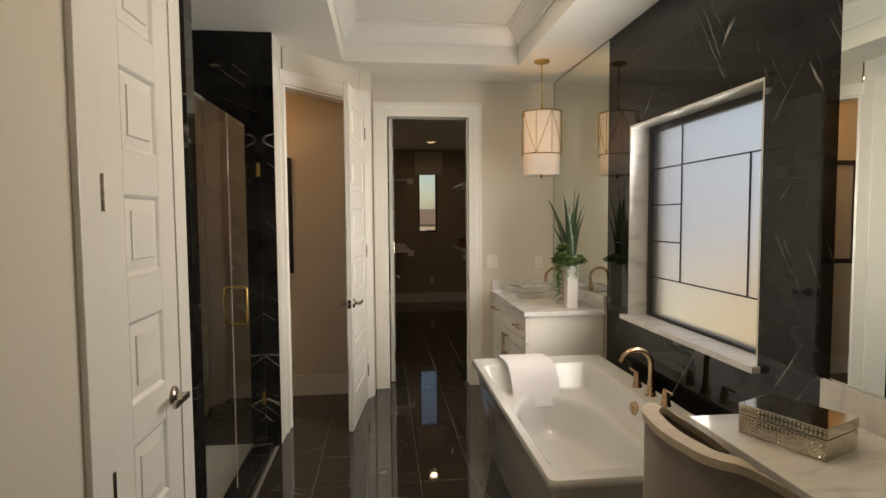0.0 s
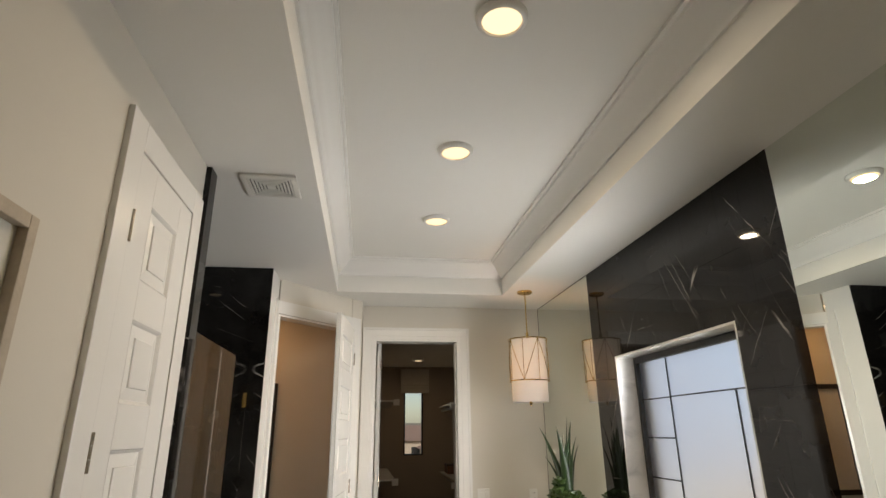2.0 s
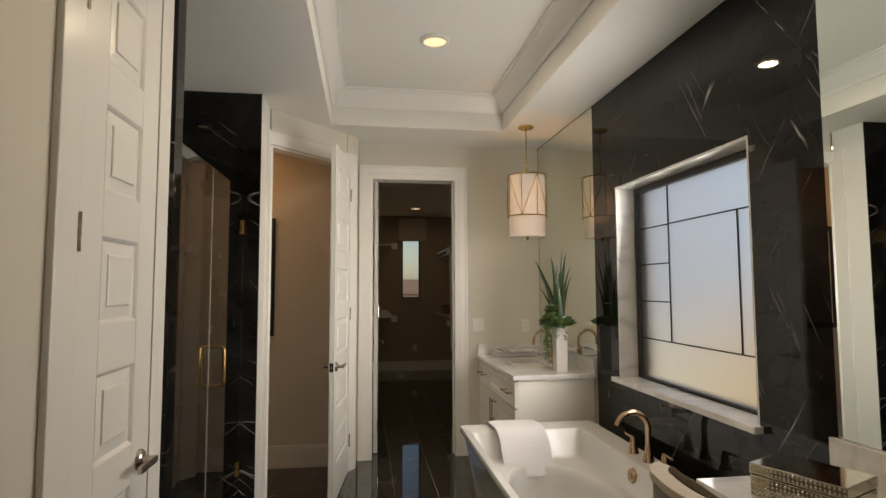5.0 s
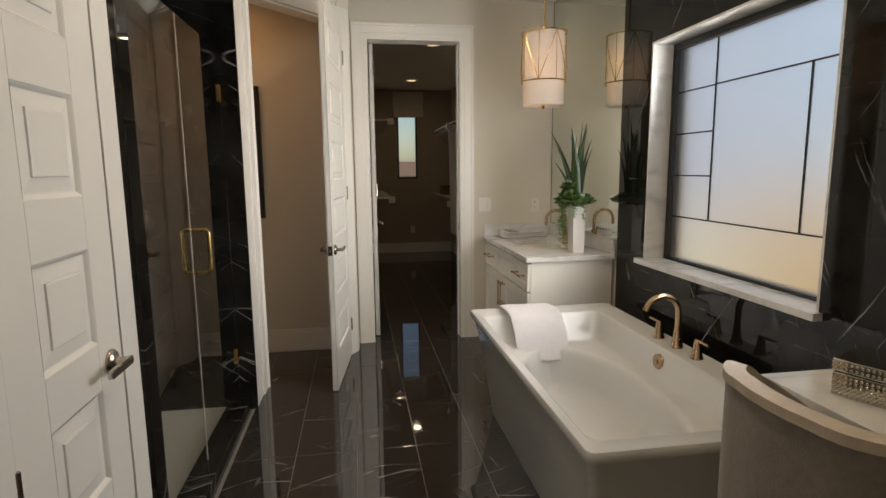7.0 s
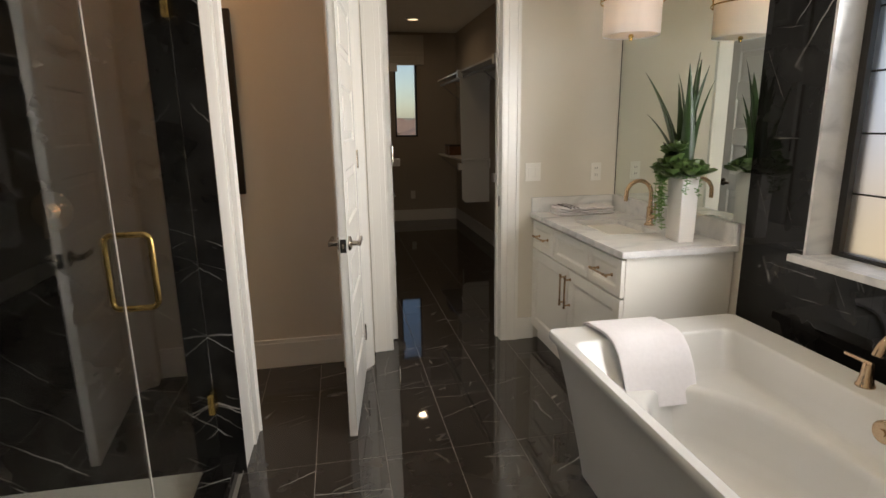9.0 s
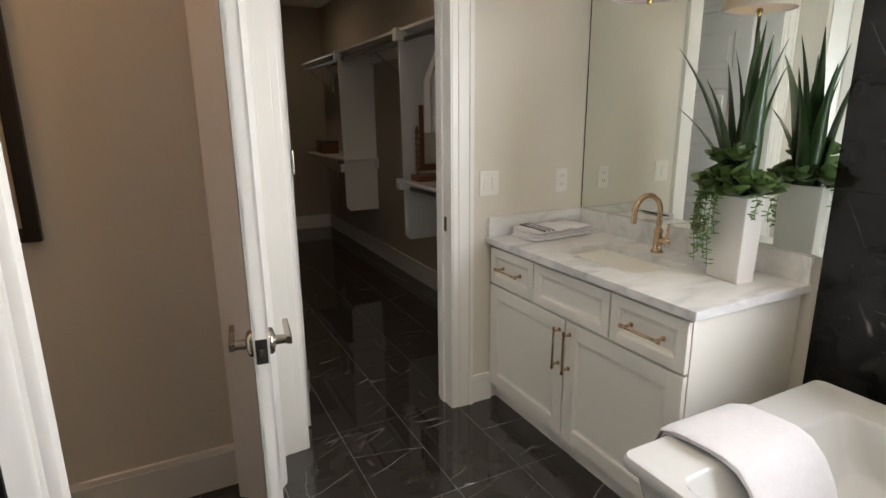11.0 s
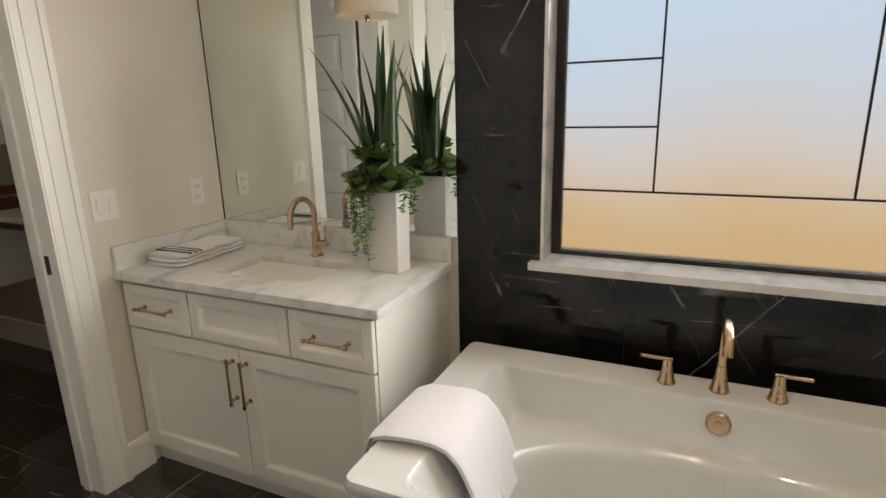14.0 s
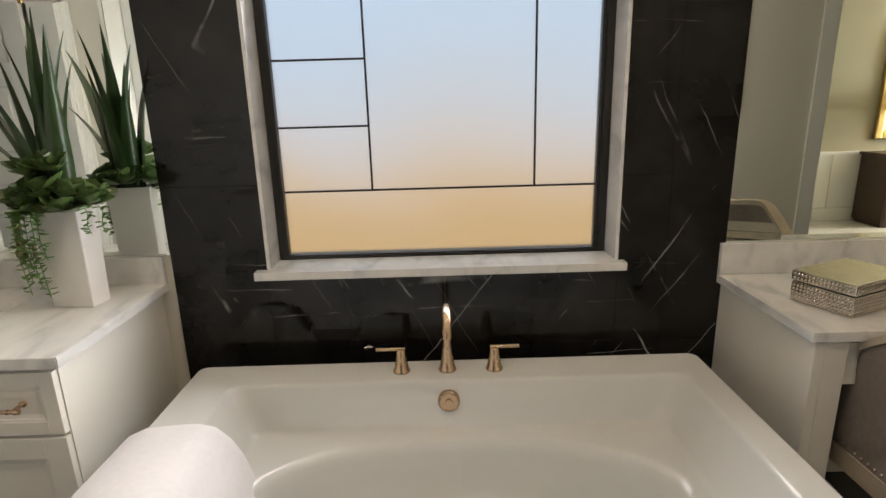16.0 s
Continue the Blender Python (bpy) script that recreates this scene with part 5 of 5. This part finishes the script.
def picture(name, x0, x1, y0, y1, z0, z1, axis, w, frame_mat, label, inner=PAPER):
    ob = thing(name, ((x0 + x1) / 2, (y0 + y1) / 2, z0), label, "picture")
    if axis == "y":   # hangs on a wall that faces -y
        part("frame", boxes((x0, x0 + w, y0, y1, z0, z1), (x1 - w, x1, y0, y1, z0, z1), (x0 + w, x1 - w, y0, y1, z0, z0 + w), (x0 + w, x1 - w, y0, y1, z1 - w, z1), bevel=0.003), frame_mat, ob)
        part("sheet", B(x0 + w * 0.9, x1 - w * 0.9, y1 - 0.012, y1 - 0.004, z0 + w * 0.9, z1 - w * 0.9), inner, ob)
    else:             # hangs on a wall that faces +x
        part("frame", boxes((x0, x1, y0, y0 + w, z0, z1), (x0, x1, y1 - w, y1, z0, z1), (x0, x1, y0 + w, y1 - w, z0, z0 + w), (x0, x1, y0 + w, y1 - w, z1 - w, z1), bevel=0.003), frame_mat, ob)
        part("sheet", B(x0 + 0.003, x0 + 0.012, y0 + w * 0.9, y1 - w * 0.9, z0 + w * 0.9, z1 - w * 0.9), inner, ob)
    return ob


picture("framed_picture", -1.05, -0.435, 5.325, 5.359, 1.07, 2.045, "y", 0.045, BLACKPAINT, "large picture in a black frame on the toilet-room wall", LINEN)
picture("framed_art", LEFT + 0.001, LEFT + 0.035, 1.10, 1.672, 1.275, 2.072, "x", 0.03, PALEWOOD, "pale wood framed art print on the wall")

# ---------------------------------------------------------------- closet fittings
SHX = 1.53
shelf_label = "white closet shelf on the taupe wall"
for name, y0, y1, z in (("closet_shelf", 6.30, 9.98, 2.025), ("closet_shelf", 6.30, 7.00, 0.955), ("closet_shelf", 8.50, 9.98, 1.015)):
    s = thing(name, (1.7, (y0 + y1) / 2, z), shelf_label, "shelf", group="closet shelves")
    part("board", B(SHX, 1.889, y0, y1, z, z + 0.02, bevel=0.0015), TRIM, s)
    part("cleat", B(1.868, 1.889, y0, y1, z - 0.09, z), TRIM, s)
for y, z0 in ((7.05, 0.51), (8.55, 0.51)):
    d = thing("closet_divider", (1.7, y, z0), "tall white closet divider panel", "divider panel", group="closet dividers")
    bm = prism([(1.55, z0 + 0.04), (1.59, z0), (1.889, z0), (1.889, 2.02), (1.53, 2.02)], 0, 0.018)
    bmesh.ops.rotate(bm, verts=bm.verts, cent=(0, 0, 0), matrix=Matrix(((1, 0, 0), (0, 0, -1), (0, 1, 0))))
    bmesh.ops.translate(bm, verts=bm.verts, vec=(0, y + 0.018, 0))
    part("panel", bm, TRIM, d)
    part("end_block", B(SHX - 0.03, SHX + 0.05, y - 0.025, y + 0.045, 1.965, 2.05, bevel=0.004), TRIM, d)
    part("end_block", B(SHX - 0.03, SHX + 0.05, y - 0.025, y + 0.045, 0.905, 0.985, bevel=0.004), TRIM, d)
for y0, y1, z in ((6.30, 6.98, 1.975), (7.02, 8.47, 1.975), (8.51, 9.95, 1.975), (6.30, 6.98, 0.915)):
    r = thing("closet_rod", (1.575, y0, z), "steel hanging rod below a closet shelf", "closet rod", group="closet rods")
    bm = bmesh.new()
    tube(bm, [(1.575, y0, z), (1.575, y1, z)], 0.016, 12)
    part("bar", bm, STEEL, r, smooth=True)
for y, z in ((7.75, 2.025), (9.25, 2.025), (9.95, 2.025), (9.95, 1.015)):
    br = thing("shelf_bracket", (1.87, y, z - 0.3), "slanting metal shelf bracket on the closet wall", "bracket", group="shelf brackets")
    part("strut", boxes((1.872, 1.889, y - 0.01, y + 0.01, z - 0.30, z)), TRIM, br)
    bm = bmesh.new()
    tube(bm, [(1.88, y, z - 0.28), (1.57, y, z - 0.03)], 0.006, 8)
    part("brace", bm, STEEL, br)
# shelves along the other side, seen only at their ends
for z in (1.06, 2.03):
    s = thing("closet_shelf", (0.5, 9.2, z), shelf_label, "shelf", group="closet shelves")
    part("board", B(0.346, 0.70, 8.0, 10.3, z, z + 0.02, bevel=0.0015), TRIM, s)
    part("end_block", B(0.66, 0.74, 7.97, 8.04, z - 0.05, z + 0.03, bevel=0.004), TRIM, s)
for k, y in enumerate((9.45, 9.63)):
    bx = thing("storage_box", (1.66, y, 1.036), "small dark red-brown lidded storage box on a shelf", "storage box", group="shelf boxes")
    part("body", B(1.57, 1.74, y - 0.075, y + 0.075, 1.036, 1.15, bevel=0.004), REDWOOD, bx)
    part("lid", B(1.567, 1.743, y - 0.078, y + 0.078, 1.15, 1.175, bevel=0.004), DARKWOOD, bx)

dm = thing("dressing_mirror", (1.725, 6.92, 0.976), "mahogany tilting dressing mirror with turned posts", "table mirror")
part("foot", boxes((1.58, 1.87, 6.84, 7.00, 0.976, 1.02), bevel=0.006), REDWOOD, dm)
for x in (1.60, 1.85):
    bm = bmesh.new()
    lathe(bm, (x, 6.92, 1.02), [(0.014, 0.0)] + [(0.009 + 0.007 * (k % 2), 0.02 + 0.022 * k) for k in range(14)] + [(0.010, 0.34), (0.0, 0.36)], 12)
    part("post", bm, REDWOOD, dm, smooth=True)
part("frame", boxes((1.62, 1.655, 6.91, 6.93, 1.05, 1.52), (1.795, 1.83, 6.91, 6.93, 1.05, 1.52), (1.655, 1.795, 6.91, 6.93, 1.05, 1.10), (1.655, 1.795, 6.91, 6.93, 1.47, 1.52), bevel=0.004), REDWOOD, dm)
part("mirror_glass", B(1.655, 1.795, 6.918, 6.924, 1.10, 1.47), MIRROR, dm)

robe = thing("hanging_robe", (1.64, 6.52, 1.20), "cream robe hanging from the closet rod", "robe")
rings = []
for i in range(15):
    t = i / 14
    z = 1.94 - 0.60 * t
    w = 0.07 + 0.16 * min(1, t * 2.2)
    rings.append([(1.66 + w * 0.8 * math.cos(2 * math.pi * j / 28) , 6.52 + (0.05 + 0.05 * t) * math.sin(2 * math.pi * j / 28) * (1 + 0.3 * math.sin(j * 2.1)), z) for j in range(28)])
soft_cloth(rings, 0, "cloth", robe, LINEN, 9)
bm = bmesh.new()
tube(bm, arc((1.635, 6.52, 1.985), 0.02, -60, 200, 10, (1, 0, 0), (0, 0, 1)) + [(1.635, 6.52, 1.94)], 0.0025, 6)
part("hanger_hook", bm, STEEL, robe)

blind = thing("roman_shade", (1.13, 10.38, 2.29), "folded beige roman shade above the closet window", "window blind")
part("valance", B(0.90, 1.40, 10.335, 10.398, 2.29, 2.70, bevel=0.006), LINEN, blind)
for k in range(3):
    part("fold", B(0.903, 1.397, 10.322, 10.337, 2.295 + 0.06 * k, 2.345 + 0.06 * k, bevel=0.006), LINEN, blind)
co = thing("wall_outlet", (1.20, 10.4, 0.40), "white wall outlet on the closet end wall", "outlet")
part("plate", B(1.165, 1.235, 10.393, 10.3995, 0.34, 0.46, bevel=0.002), PLASTIC, co)

# ---------------------------------------------------------------- bedroom, seen in the mirror
side = thing("sideboard", (-2.15, -1.75, 0.012), "dark wood sideboard against the bedroom wall", "sideboard")
part("body", B(-2.40, -1.98, -2.45, -1.42, 0.05, 0.765, bevel=0.004), DARKWOOD, side)
part("top", B(-2.41, -1.96, -2.47, -1.40, 0.765, 0.80, bevel=0.004), DARKWOOD, side)
for y in (-2.19, -1.68):
    part("door", B(-1.98, -1.965, y - 0.24, y + 0.24, 0.10, 0.74, bevel=0.004), DARKWOOD, side)
part("plinth", B(-2.38, -2.0, -2.43, -1.44, 0.012, 0.05), DARKWOOD, side)
gm = thing("gilt_mirror", (-2.44, -1.95, 0.93), "gilt framed bedroom mirror with a beaded edge", "mirror")
part("frame", boxes((-2.45, -2.40, -2.45, -2.37, 0.93, 2.05), (-2.45, -2.40, -1.62, -1.54, 0.93, 2.05), (-2.45, -2.40, -2.37, -1.62, 0.93, 1.01), (-2.45, -2.40, -2.37, -1.62, 1.97, 2.05), bevel=0.012), GILT, gm)
part("mirror_glass", B(-2.44, -2.425, -2.37, -1.62, 1.01, 1.97), MIRROR, gm)
tl = thing("table_lamp", (-2.18, -1.76, 0.80), "crystal table lamp with a warm lit shade", "table lamp")
bm = bmesh.new()
lathe(bm, (-2.18, -1.76, 0.80), [(0.06, 0.001), (0.06, 0.02), (0.02, 0.03), (0.03, 0.09), (0.018, 0.13), (0.03, 0.19), (0.018, 0.25), (0.012, 0.42)], 20)
part("stem", bm, CLEAR, tl, "clear crystal stem", smooth=True)
bm = bmesh.new()
lathe(bm, (-2.18, -1.76, 1.215), [(0.17, 0.0), (0.14, 0.24), (0.138, 0.24), (0.168, 0.0)], 32, closed=True)
part("shade", bm, SHADE, tl, smooth=True)
bm = bmesh.new()
bmesh.ops.create_uvsphere(bm, u_segments=12, v_segments=8, radius=0.03, matrix=Matrix.Translation((-2.18, -1.76, 1.315)))
part("bulb", bm, BULB, tl, "glowing bulb")


# ---------------------------------------------------------------- floor and wall tiles
def piece(name, mesh, at, parent):
    ob = new(name, mesh)
    ob.location, ob.parent = at, parent
    return ob


floor_ob = bpy.data.objects["floor"]
TX, TY = 0.305, 0.61
tile_mesh = mesh_of("tile", B(-TX / 2 + 0.0012, TX / 2 - 0.0016, -TY / 2 + 0.0016, TY / 2 - 0.0016, -0.008, 0.0, bevel=0.0008, seg=1), FLOOR)
for i in range(-8, 5):
    for j in range(-10, 11):
        x, y = 0.83 + TX * (i + 0.5), 4.90 + TY * (j + 0.5)
        bath = -0.5 < x < 2.0 and -0.9 < y < 5.5 and not (x < -0.5 and y < 4.3)
        closet = 0.2 < x < 2.0 and 5.4 < y < 10.6
        toilet = -1.4 < x < 0.3 and 4.4 < y < 5.5
        if bath or closet or toilet:
            piece("tile", tile_mesh, (x, y, 0), floor_ob)
bed = structure("bedroom_carpet", boxes((-2.45, -0.6, -3.85, 1.9, -0.006, 0.012)), LINEN, "beige bedroom carpet", "carpet")

wall_ob = bpy.data.objects["wall_east"]
ys, zs, gap = (2.325, 2.53, WY0, 2.995, 3.305, 3.61, WY1, 4.2495), (0.0, 0.60, 0.90, 1.20, 1.80, WZ1, 2.40, H - 0.002), 0.0003
for a, b in zip(ys, ys[1:]):
    for c, d in zip(zs, zs[1:]):
        if a >= WY0 - 0.001 and b <= WY1 + 0.001 and c >= WZ0 - 0.001 and d <= WZ1 + 0.001:
            continue
        bm = B(1.885, 1.897, a + gap, b - gap, c + gap, d - gap, bevel=0.0003, seg=1)
        ob = new("tile", mesh_of("tile", bm, MARBLE))
        ob.parent = wall_ob
